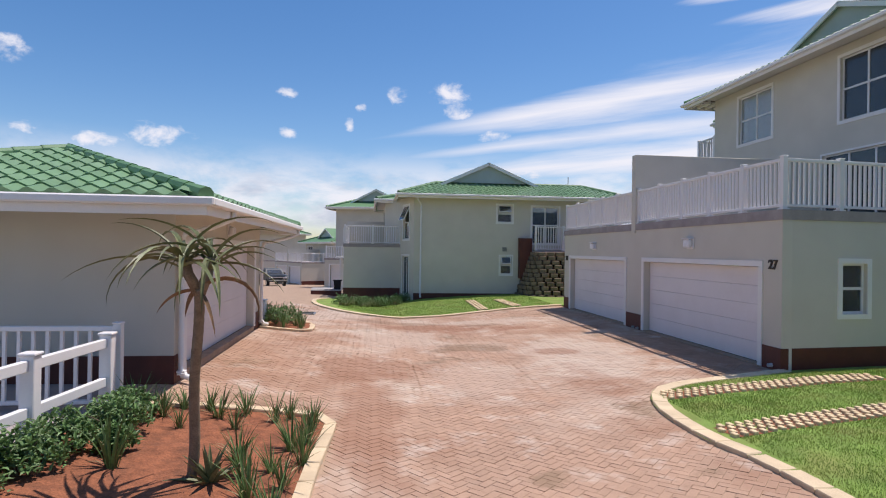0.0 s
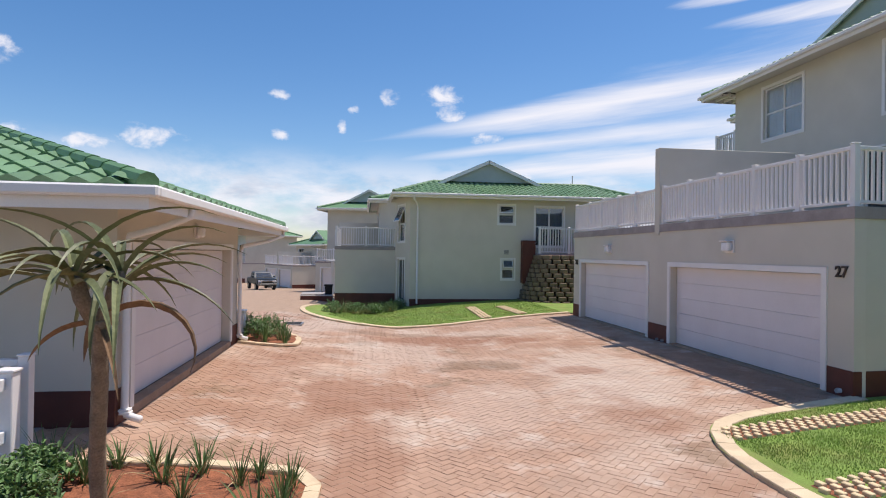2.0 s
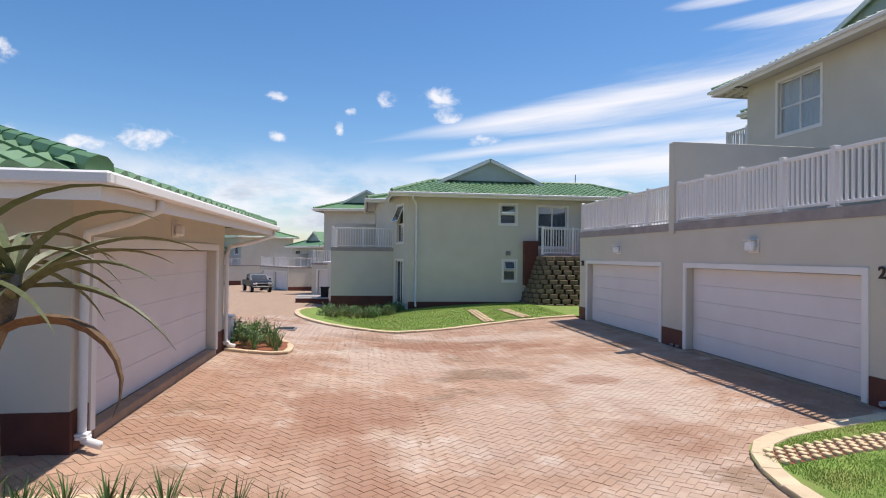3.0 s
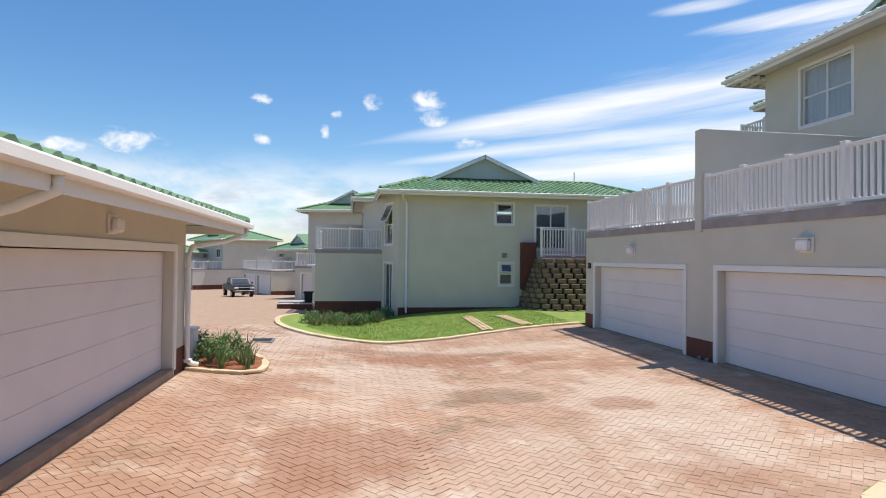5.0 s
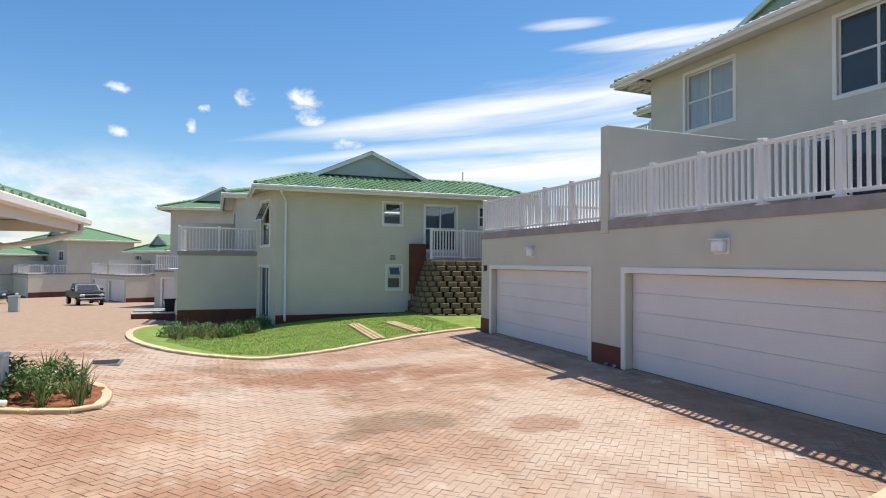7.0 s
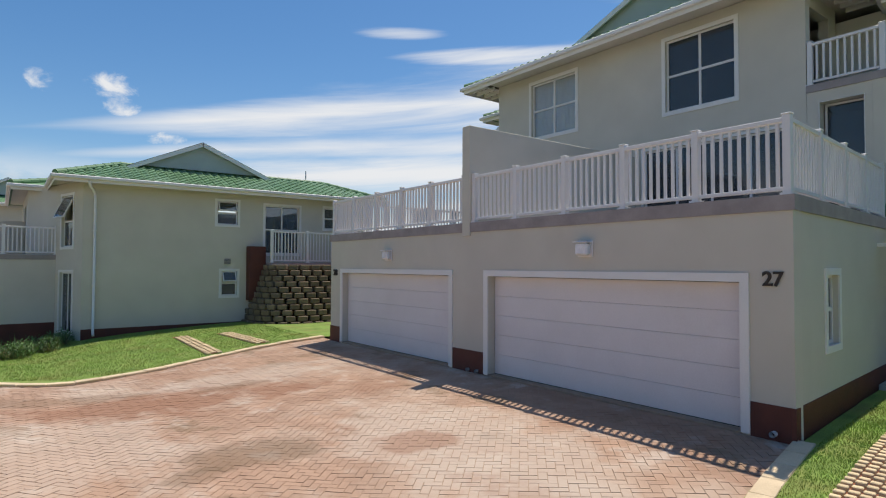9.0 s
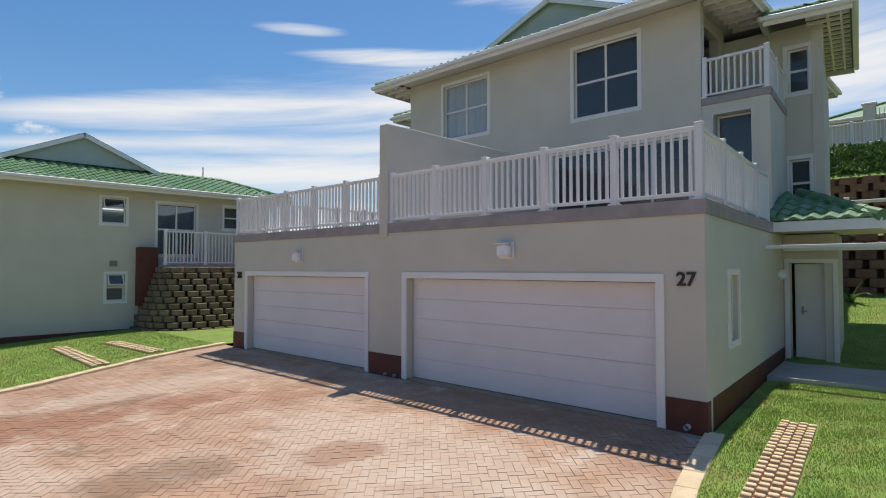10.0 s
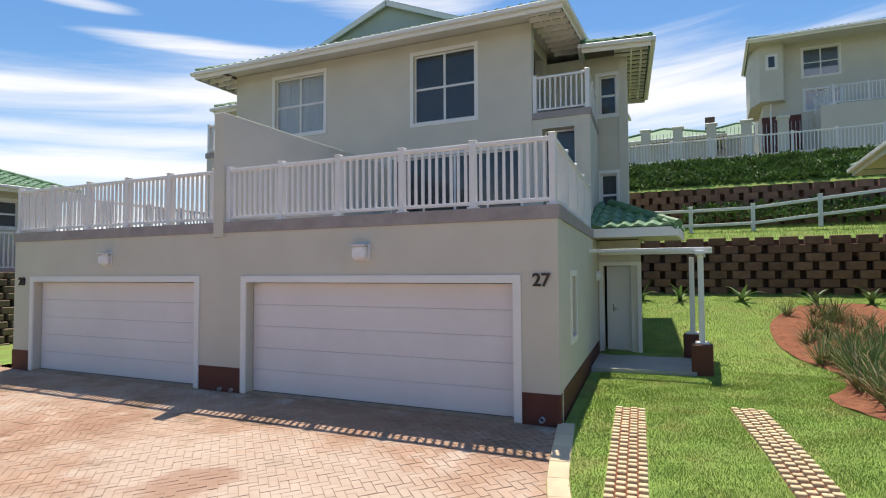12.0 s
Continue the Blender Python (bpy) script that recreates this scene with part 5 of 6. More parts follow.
def bastion(name, label, line, z0, courses, bw, bh, bd, setback, gap, material):
    """Planter blocks in staggered courses round a curved foot, each course drawn in toward the middle."""
    root = thing(name, label, "retaining wall", kind="structure")
    r = random.Random(8)
    bm = boxm(-bw / 2, 0, 0, bw / 2, bd, bh * 0.94, 0.025)
    for v in bm.verts:
        v.co.y += (0.05 if v.co.y < bd / 2 else 0) * (v.co.x / bw) ** 2 * 4
    proto = mesh_from("block", bm, material)
    for c in range(courses):
        pts, lens = [], [0.0]
        for k, (x, y) in enumerate(line):
            a, b = line[max(0, k - 1)], line[min(len(line) - 1, k + 1)]
            d = Vector((b[0] - a[0], b[1] - a[1])).normalized()
            pts.append((x - d.y * setback * c, y + d.x * setback * c))
        for a, b in zip(pts, pts[1:]):
            lens.append(lens[-1] + math.dist(a, b))
        u = (bw + gap) * (0.5 if c % 2 else 0.05)
        while u < lens[-1]:
            x, y = np.interp(u, lens, [p[0] for p in pts]), np.interp(u, lens, [p[1] for p in pts])
            x2, y2 = np.interp(u + 0.05, lens, [p[0] for p in pts]), np.interp(u + 0.05, lens, [p[1] for p in pts])
            x1, y1 = np.interp(u - 0.05, lens, [p[0] for p in pts]), np.interp(u - 0.05, lens, [p[1] for p in pts])
            o = new("block", proto)
            o.parent = root
            o.matrix_basis = pose(x, y, z0 + c * bh, 0, 0, math.degrees(math.atan2(y2 - y1, x2 - x1)) + r.uniform(-4, 4))
            u += (bw + gap) * r.uniform(0.97, 1.03)
    core = bmesh.new()
    inner = setback * courses
    lo, hi = [], []
    for k, (x, y) in enumerate(line):
        a, b = line[max(0, k - 1)], line[min(len(line) - 1, k + 1)]
        d = Vector((b[0] - a[0], b[1] - a[1])).normalized()
        lo.append(core.verts.new((x - d.y * (bd - 0.08), y + d.x * (bd - 0.08), z0 - 0.2)))
        hi.append(core.verts.new((x - d.y * (bd - 0.08 + inner), y + d.x * (bd - 0.08 + inner), z0 + courses * bh - 0.08)))
    for k in range(len(line) - 1):
        core.faces.new((lo[k], lo[k + 1], hi[k + 1], hi[k]))
    top = [core.verts.new((13.3, 29.2, z0 + courses * bh - 0.08)), core.verts.new((9.0, 29.2, z0 + courses * bh - 0.08))]
    core.faces.new(hi + top)
    part("backfill", core, M_SOIL, root)
    return root


bastion("retaining_wall", "tan concrete planter-block retaining wall below the far terrace", spline([(7.95, 29.2), (8.0, 28.3), (8.35, 27.5), (9.1, 26.95), (10.2, 26.75), (13.0, 26.75)], 6), -0.05, 11, 0.36, 0.215, 0.4, 0.07, 0.11, M_BLOCK)
part("pier", boxm(8.15, 28.9, 0.9, 8.8, 29.28, 3.02, 0.005), M_RED, far, "oxblood painted pier")
part("terrace_slab", boxm(8.8, 28.35, 2.2, 13.4, 29.28, 2.38, 0.005), M_SLAB, far)
railing(far, [(8.87, 28.45), (13.3, 28.45)], 2.38, 1.25, 1.3, 0.13)
block_wall("retaining_wall", "brown concrete-block retaining wall with open gaps", (21.95, 11.5), (21.95, -8), 1.4, 7, 0.56, 0.28, 0.3, 0.04, M_BLOCKR, gap=0.15)
block_wall("retaining_wall", "upper brown concrete-block retaining wall", (27.0, 13.0), (27.0, -8), 4.0, 6, 0.56, 0.29, 0.3, 0.04, M_BLOCKR, limit=0, gap=0.15)

# terraced bank above: grass, fence, hedge, balustrade
for x0, x1, dz in ((22.74, 27.3, 0.03), (27.75, 28.4, 0.03)):
    tagged(part("lawn", sheet("lawn", x0, x1, 8, -8, 13, 20, dz, M_LAWN), M_LAWN), "rough green grass on the terraced bank", "lawn", kind="structure")
rail_fence("rail_fence", "white two-rail fence along the terrace", [(25.4, 10.3, 3.74), (25.4, 8.15, 3.74), (25.4, 5.95, 3.77), (25.4, 3.75, 4.0), (25.4, 1.55, 4.22), (25.4, -0.65, 4.35)], 1.02, rails=(0.28, 0.86))


def hedge(name, label, x0, x1, y0, y1, z_of, n, size, seed):
    r = random.Random(seed)
    verts, faces = [], []
    for _ in range(n):
        x, y = r.uniform(x0, x1), r.uniform(y0, y1)
        z = z_of(x) + 0.18 * noise.noise((x * 1.3, y * 1.3, seed)) + r.uniform(-0.15, 0.08)
        blade(verts, faces, (x, y, z), r.uniform(0, 6.28), size * r.uniform(0.6, 1.4), size * 0.5, r.uniform(10, 80), r.uniform(0, 70), segs=2)
    o = new(name, leaf_mesh(name, verts, faces, M_HEDGE))
    return tagged(o, label, "hedge", kind="stuff")


hedge("hedge", "dense dark green hedge on the bank", 28.0, 30.1, -8, 13, lambda x: 6.0 + (x - 28.0) * 0.68, 22000, 0.17, 2)
hedge("hedge", "green creepers hanging before the upper block wall", 26.3, 27.05, -5, 8.5, lambda x: 4.25 + (x - 26.3) * 1.0, 3600, 0.15, 4)
bal = thing("balustrade_fence", "white slatted balustrade along the top of the bank", "fence")
railing(bal, [(30.5, 12.5), (30.5, 0.6)], 7.5, 1.0, 1.6, 0.14, name="fence_run")
rail_fence("rail_fence", "white two-rail fence beside the hill house", [(30.5, 0.5 - 1.5 * k, 7.5) for k in range(5)], 1.05)

# spread-leaf plants before the block wall
for i, (x, y) in enumerate([(20.8, 8.4), (20.9, 6.6), (20.7, 4.6), (20.9, 3.2), (21.0, 9.6)]):
    t = thing("banana_like_plant", "young broad-leaved plant before the block wall", "plant", "broad-leaved plants", at=(x, y, ground_z(x, y)))
    for k in range(6):
        verts, faces = [], []
        blade(verts, faces, (0, 0, 0), k * 2.4 + i, rng.uniform(0.55, 0.95), 0.13, rng.uniform(8, 45), rng.uniform(40, 90), segs=6, fold=0.2)
        o = new("leaf", leaf_mesh("leaf", verts, faces, M_AGAPA))
        o.parent = t

# ---- bed on the lawn ----
BED3 = spline([(20.4, 5.1), (18.6, 5.95), (16.5, 6.02), (14.7, 5.5), (13.75, 5.2), (12.6, 5.3), (11.5, 5.72), (10.3, 5.3), (9.8, 4.6), (10.2, 3.3), (16, 3.1), (20.5, 3.2), (20.4, 4.9)], 6)[:-1]
tagged(part("flower_bed", poly_sheet(BED3, 0.055, 0.035, 0.3), M_SOIL), "long mounded bed of red soil in the lawn", "flower bed", kind="structure")
for k in range(95):
    x, y = rng.uniform(10.3, 15.4), rng.uniform(3.5, 5.15)
    strappy(TALL, x, y, rng.uniform(0.9, 1.3), "plants in the lawn bed", "tall grassy plant with green and straw-coloured leaves")
for k in range(40):
    x, y = rng.uniform(14.2, 19.5), rng.uniform(3.7, 5.6)
    strappy(TALL, x, y, rng.uniform(0.7, 1.1), "plants in the lawn bed", "tall grassy plant with green and straw-coloured leaves")

# ---- houses on the hill ----
hill = thing("house", "two-storey pale cream house on the hill with red plinth and balcony", "house")
HXF = 38.0
w, mh = wall(hill, (HXF, 4.6), (HXF, -4.5), 8.5, 15.2, [(2.05, 3.75, 13.1, 14.65), (2.1, 3.8, 11.2, 12.3)])
window(hill, mh, 2.05, 3.75, 13.1, 14.65, 2, 2)
window(hill, mh, 2.1, 3.8, 11.2, 12.3, 3, 1)
wall(hill, (HXF + 8, 4.6), (HXF, 4.6), 8.5, 15.2)
part("bay", prism([(37.3, 4.75), (37.3, 3.6), (38.1, 3.4), (42.0, 3.4), (42.0, 5.2), (38.6, 5.2)], 11.75, 15.1), M_WALL, hill, "projecting upper bay")
mb = framed((37.28, 4.75), (37.28, 3.6))[0]
window(hill, mb, 0.4, 0.8, 13.6, 14.3, 1, 1, trim=0.1, deep=-0.02)
bm = bmesh.new()
tube(bm, [(37.9, 4.2, 8.5), (37.9, 4.2, 11.8)], 0.05, 8)
part("downpipe", bm, M_TRIM, hill)
part("plinth", boxm(HXF - 0.02, 2.7, 8.5, HXF + 0.05, 4.65, 11.0), M_RED, hill)
part("balcony", boxm(35.8, -4.5, 8.5, HXF, 2.1, 10.85, 0.01), M_WALL, hill)
railing(hill, [(HXF - 0.1, 2.05), (35.86, 1.5), (35.86, -4.5)], 10.85, 1.0, 1.5, 0.16)
hip_roof(hill, 36.4, -5.3, 42.6, 5.3, 15.1, 18, planes="w")
for (x, y, sz, zt) in ((47, 10.5, 4.0, 11.4), (52, 5.4, 4.5, 12.2)):
    hb = thing("house", "distant cream house with pale green hipped roof", "house", "distant houses on the hill")
    part("wall", boxm(x - sz + 0.5, y - sz + 0.5, 7, x + sz - 0.5, y + sz - 0.5, zt), M_WALL, hb)
    hip_roof(hb, x - sz, y - sz, x + sz, y + sz, zt, 22, planes="")
    if y < 6:
        part("chimney", boxm(x - 2.4, y + 1.6, zt, x - 1.7, y + 2.3, zt + 2.0, 0.02), M_BLOCKR, hb)
gw = thing("garden_wall", "cream piers with spiked palisade between on the hill", "garden wall")
for k in range(5):
    y = 10.8 - k * 1.75
    pier = part("pier", boxm(36 - 0.25, y - 0.25, 7.5, 36 + 0.25, y + 0.25, 10.4, 0.02), M_WALL, gw)
    part("cap", boxm(36 - 0.32, y - 0.32, 10.4, 36 + 0.32, y + 0.32, 10.5, 0.03), M_TRIM, pier)
    for q in range(1, 9):
        part("spike", boxm(35.98, y - q * 0.195 - 0.012, 9.0, 36.02, y - q * 0.195 + 0.012, 10.2), M_METAL, gw)

# roof corner of the neighbouring house
nb = thing("house", "neighbouring house with green tiled roof corner over the bank", "house")
part("wall", boxm(13.9, -5.2, -0.2, 19.1, 2.9, 5.05), M_WALL, nb)
hip_roof(nb, 13.0, -6.1, 20.0, 3.72, 5.1, 20, planes="n")


# ---- houses down the road ----
def row_house(x, y, rz, z, label, front=8.0, depth=4.0, upper=True, setback=3.5, tall=3.4):
    """A house of the row: garage block with two doors, terrace with railing, upper storey under a hipped roof."""
    h = thing("house", label, "house", "houses down the road", at=(x, y, z), rz=rz)
    hw = front / 2

    def lw(p0, p1, z0, z1, holes=()):
        return wall(h, p0, p1, z0, z1, holes)[1]
    m = lw((-hw, 0), (hw, 0), -0.6, 2.4, [(0.5, hw - 0.4, -0.6, 1.95), (hw + 0.4, front - 0.5, -0.6, 1.95)])
    garage_door(h, m, 0.5, hw - 0.4, 0.0, 1.95, 4)
    garage_door(h, m, hw + 0.4, front - 0.5, 0.0, 1.95, 4)
    lw((hw, 0), (hw, depth + 6), -0.6, 2.4)
    lw((-hw, depth + 6), (-hw, 0), -0.6, 2.4)
    part("plinth", boxm(hw - 0.05, 0.01, -0.6, hw + 0.015, depth, 0.4), M_RED, h)
    part("terrace_slab", boxm(-hw - 0.03, -0.03, 2.4, hw + 0.03, depth + 6, 2.55), M_SLAB, h)
    railing(h, [(-hw + 0.1, 0.08), (hw - 0.08, 0.08), (hw - 0.08, setback)], 2.55, 1.0, 1.4, 0.16)
    part("divider_wall", boxm(-0.12, 0, 2.5, 0.12, setback, 4.0), M_WALL, h)
    if upper:
        mu = lw((-hw, setback), (hw, setback), 2.55, 2.55 + tall, [(0.8, 1.7, 4.1, 5.2), (2.6, 3.5, 4.1, 5.2), (front - 2.2, front - 0.9, 4.1, 5.2)] if tall > 3 else [(0.8, 2.4, 2.7, 4.4)])
        if tall > 3:
            for a, b in ((0.8, 1.7), (2.6, 3.5), (front - 2.2, front - 0.9)):
                window(h, mu, a, b, 4.1, 5.2, 2, 1)
        else:
            window(h, mu, 0.8, 2.4, 2.7, 4.4, 2, 1)
        lw((hw, setback), (hw, setback + 8), 2.55, 2.55 + tall)
        lw((-hw, setback + 8), (-hw, setback), 2.55, 2.55 + tall)
        roof, *_ = hip_roof(h, -hw - 0.7, setback - 0.7, hw + 0.7, setback + 8.5, 2.7 + tall, 20, planes="")
        gablet(roof, (-2.2, setback + 0.9, 3.35 + tall), (2.2, setback + 0.9, 3.35 + tall), (0, setback + 0.9, 4.45 + tall), (0, setback + 4, 4.45 + tall))
    return h


row_house(-0.2, 49.0, -14, -1.0, "two-storey cream house with green gabled roof behind the garage terrace", 7.0, 4, True, 3.0, 4.4)
row_house(-9.6, 70.3, -62, -1.75, "cream house down the road with two garages and white terrace", 9.0, 4, True, 4.0, 2.2)
row_house(-22.5, 88, -55, -2.0, "two-storey cream house down the road with green roof", 10.0, 4, True, 4.0, 3.9)
row_house(-31, 84, -40, -2.1, "low cream house with terrace at the road's end", 9.0, 4, True, 4.0, 2.2)
row_house(-45, 100, -30, -2.2, "far cream house with green roof at the road's end", 10.0, 4, True, 4.0, 2.4)

# white carport posts and steps by the far garage
pg = thing("pergola", "white pergola before the far entrance", "pergola", at=(-1.9, 43.2, ground_z(-1.9, 43.2)))
for y in (0, 2.2):
    part("post", boxm(-0.06, y - 0.06, 0, 0.06, y + 0.06, 2.5), M_WHITE, pg)
part("beam", boxm(-0.4, -0.1, 2.5, 1.0, 2.4, 2.6), M_WHITE, pg)


# ---- vehicles ----
def wheel(parent, x, y, r, side):
    bm = bmesh.new()
    tube(bm, [(x - 0.13, y, r), (x - 0.1, y, r), (x + 0.1, y, r), (x + 0.13, y, r)], [r * 0.9, r, r, r * 0.9], 20)
    t = part("wheel", bm, M_RUBBER, parent, smooth=False)
    bm = bmesh.new()
    tube(bm, [(x - 0.135, y, r), (x + 0.135, y, r)], r * 0.6, 16)
    part("rim", bm, M_CHROME, t)


def pickup(x, y, z, rz, label, bed=True):
    t = thing("pickup_truck" if bed else "car", label, "pickup truck" if bed else "car", at=(x, y, z), rz=rz)
    prof = [(-2.5, 0.55), (-2.5, 1.0), (-2.45, 1.12), (-1.25, 1.2), (-0.55, 1.72), (0.75, 1.75), (0.95, 1.12), (2.5, 1.12), (2.55, 0.6)] if bed else [(-2.1, 0.5), (-2.1, 0.85), (-1.2, 0.95), (-0.5, 1.42), (0.9, 1.42), (1.7, 0.95), (2.1, 0.85), (2.1, 0.5)]
    bm = bmesh.new()
    rows = []
    for sx in (-0.9, 0.9):
        rows.append([bm.verts.new((sx * (0.86 if p[1] > 1.3 else 1.0), p[0], p[1])) for p in prof])
    bm.faces.new(rows[0])
    bm.faces.new(rows[1][::-1])
    for i in range(len(prof)):
        j = (i + 1) % len(prof)
        bm.faces.new((rows[0][i], rows[1][i], rows[1][j], rows[0][j]))
    bmesh.ops.recalc_face_normals(bm, faces=bm.faces)
    bmesh.ops.bevel(bm, geom=bm.edges[:], offset=0.05, segments=2, affect="EDGES")
    part("body", bm, M_CAR, t, smooth=False)
    h0, h1 = (1.25, 1.66) if bed else (0.98, 1.36)
    a, b = (prof[3], prof[4]) if bed else (prof[2], prof[3])
    bm = bmesh.new()
    nrm = 0.03
    q = [(-0.74, a[0] - nrm, a[1] + 0.06), (0.74, a[0] - nrm, a[1] + 0.06), (0.66, b[0] - nrm, b[1] - 0.03), (-0.66, b[0] - nrm, b[1] - 0.03)]
    k = [bm.verts.new(p) for p in q] + [bm.verts.new((p[0], p[1] + 0.02, p[2])) for p in q]
    for f in ((0, 1, 2, 3), (7, 6, 5, 4), (0, 4, 5, 1), (1, 5, 6, 2), (2, 6, 7, 3), (3, 7, 4, 0)):
        bm.faces.new([k[i] for i in f])
    part("windscreen", bm, M_GLASS, t)
    for sx in (-1, 1):
        part("side_window", boxm(sx * 0.835 - 0.02, -0.5, h0, sx * 0.835 + 0.02, 0.65, h1 - 0.05, 0.005), M_GLASS, t)
        part("headlight", boxm(sx * 0.68 - 0.18, prof[0][0] - 0.04, 0.82, sx * 0.68 + 0.18, prof[0][0] + 0.05, 0.98, 0.02), M_LAMP, t)
        part("mirror", boxm(sx * 1.02 - 0.1, -0.95, h0 - 0.05, sx * 1.02 + 0.1, -0.85, h0 + 0.15, 0.02), M_CAR, t)
        wheel(t, sx * 0.82, prof[0][0] + 0.85, 0.38 if bed else 0.32, sx)
        wheel(t, sx * 0.82, -prof[0][0] - 0.85, 0.38 if bed else 0.32, sx)
    part("grille", boxm(-0.45, prof[0][0] - 0.03, 0.78, 0.45, prof[0][0] + 0.03, 0.98, 0.01), M_RUBBER, t)
    part("bumper", boxm(-0.88, prof[0][0] - 0.12, 0.5, 0.88, prof[0][0] + 0.05, 0.68, 0.03), M_CAR, t)
    if bed:
        bm = bmesh.new()
        tube(bm, [(-0.6, -2.66, 0.6), (-0.6, -2.7, 0.95), (0.6, -2.7, 0.95), (0.6, -2.66, 0.6)], 0.035, 8)
        part("bull_bar", bm, M_CHROME, t)


px, py = -9.7, 60.4
pickup(px, py, ground_z(px, py), 22, "dark pickup truck with chrome bull bar parked by garages")
px, py = -19.5, 72.0
pickup(px, py, ground_z(px, py), 60, "dark low car parked down the road", bed=False)
ub = thing("utility_box", "green-grey utility cabinet on the road verge", "utility box", at=(-10.75, 46.5, ground_z(-10.75, 46.5)))
part("cabinet", boxm(-0.25, -0.2, 0, 0.25, 0.2, 0.9, 0.02), M_GABLE, ub)
part("lid", boxm(-0.28, -0.23, 0.9, 0.28, 0.23, 0.95, 0.01), M_GABLE, ub)
mb = thing("meter_box", "white meter box standing at the garage corner bed", "meter box", at=(-2.55, 15.3, ground_z(-2.55, 15.3)))
part("case", boxm(-0.18, -0.14, 0, 0.18, 0.14, 0.62, 0.015), M_WHITE, mb)
part("lid", boxm(-0.2, -0.16, 0.62, 0.2, 0.16, 0.67, 0.012), M_WHITE, mb)
part("door", boxm(-0.14, -0.155, 0.08, 0.14, -0.14, 0.56, 0.006), M_TRIM, mb)
lid = thing("manhole_cover", "dark iron manhole cover set in the paving", "manhole cover", at=(-1.75, 18.9, ground_z(-1.75, 18.9) + 0.012))
part("frame", boxm(-0.36, -0.3, -0.05, 0.36, 0.3, 0.0, 0.005), M_METAL, lid)
part("plate", boxm(-0.31, -0.25, -0.04, 0.31, 0.25, 0.008, 0.004), M_RUBBER, lid)
for x, y, lx, ly in ((-2.3, 35.2, 0.9, 0.25), (-2.5, 37.6, 0.9, 0.25), (-2.85, 39.5, 0.7, 0.25)):
    gz = ground_z(x, y)
    st = thing("garden_step", "low oxblood painted step wall by the far garages", "step", "steps by the far garages", at=(x, y, gz))
    part("riser", boxm(-lx, -ly, -0.1, lx, ly, 0.26, 0.01), M_RED, st)
    part("tread", boxm(-lx - 0.03, -ly - 0.03, 0.26, lx + 0.03, ly + 0.03, 0.3, 0.01), M_CONC, st)
bin_ = thing("wheelie_bin", "dark refuse bin beside the far garage", "bin", at=(-1.7, 36.4, ground_z(-1.7, 36.4)))
bm = bmesh.new()
tube(bm, [(0, 0, 0.0), (0, 0, 0.9)], [0.24, 0.31], 4)
part("body", bm, M_RUBBER, bin_)
part("lid", boxm(-0.27, -0.27, 0.9, 0.27, 0.27, 0.97, 0.02), M_RUBBER, bin_)
ant = thing("roof_antenna", "thin grey roof antenna above the far house", "antenna", at=(11.6, 31.5, 5.9))
bm = bmesh.new()
tube(bm, [(0, 0, -0.3), (0, 0, 0.75)], 0.025, 6)
part("mast", bm, M_METAL, ant)
part("arm", boxm(-0.05, -0.02, 0.25, 0.4, 0.02, 0.3), M_METAL, ant)

# far blue hills
hb = bmesh.new()
n = 60
lo, hi_, bk = [], [], []
for i in range(n + 1):
    a = radians(-75 + 110 * i / n)
    d = 2100
    hgt = 14 + 42 * max(0, noise.noise((i * 0.11, 3.3, 0)) + 0.35) * (1 if i < 40 else 0.5)
    lo.append(hb.verts.new((math.sin(a) * d, math.cos(a) * d, -30)))
    hi_.append(hb.verts.new((math.sin(a) * d * 1.06, math.cos(a) * d * 1.06, hgt)))
    bk.append(hb.verts.new((math.sin(a) * d * 1.12, math.cos(a) * d * 1.12, -30)))
for i in range(n):
    hb.faces.new((lo[i], lo[i + 1], hi_[i + 1], hi_[i]))
    hb.faces.new((hi_[i], hi_[i + 1], bk[i + 1], bk[i]))
tagged(part("backdrop", hb, M_HILL), "far blue hills on the horizon", "hills", kind="structure")

# ---- grass paver strips ----
def stud_strip(label, x0, y0, x1, y1, width, cols, pitch, lift):
    root = thing("grass_paver_strip", label, "paver strip", "paver strips in the lawn")
    m, length = framed((x0, y0), (x1, y1))
    bm = bmesh.new()
    n = max(2, int(length / 0.5))
    prev = None
    for k in range(n + 1):
        row = []
        for s in (-1, 1):
            p = m @ Vector((length * k / n, s * (width / 2 - 0.01 + 0.03 * noise.noise((k * 0.7, s, x0))), 0))
            row.append(bm.verts.new((p.x, p.y, ground_z(p.x, p.y) + lift)))
        if prev:
            bm.faces.new((prev[0], row[0], row[1], prev[1]))
        prev = row
    part("soil", bm, M_SOIL, root)
    cw = width / cols
    stud = mesh_from("stud", boxm(-pitch * 0.24, -cw * 0.44, -0.04, pitch * 0.24, cw * 0.44, 0.04, 0.008), M_PAVERG)
    r = random.Random(9)
    for k in range(int(length / pitch)):
        for c in range(cols):
            p = m @ Vector((k * pitch + (pitch / 2 if c % 2 else 0), (c + 0.5) * cw - width / 2, 0))
            o = new("stud", stud)
            o.parent = root
            o.matrix_basis = Matrix.Translation((p.x, p.y, ground_z(p.x, p.y) + lift + r.uniform(-0.004, 0.008))) @ m.to_3x3().to_4x4() @ Matrix.Rotation(r.uniform(-0.06, 0.06), 4, "Z")


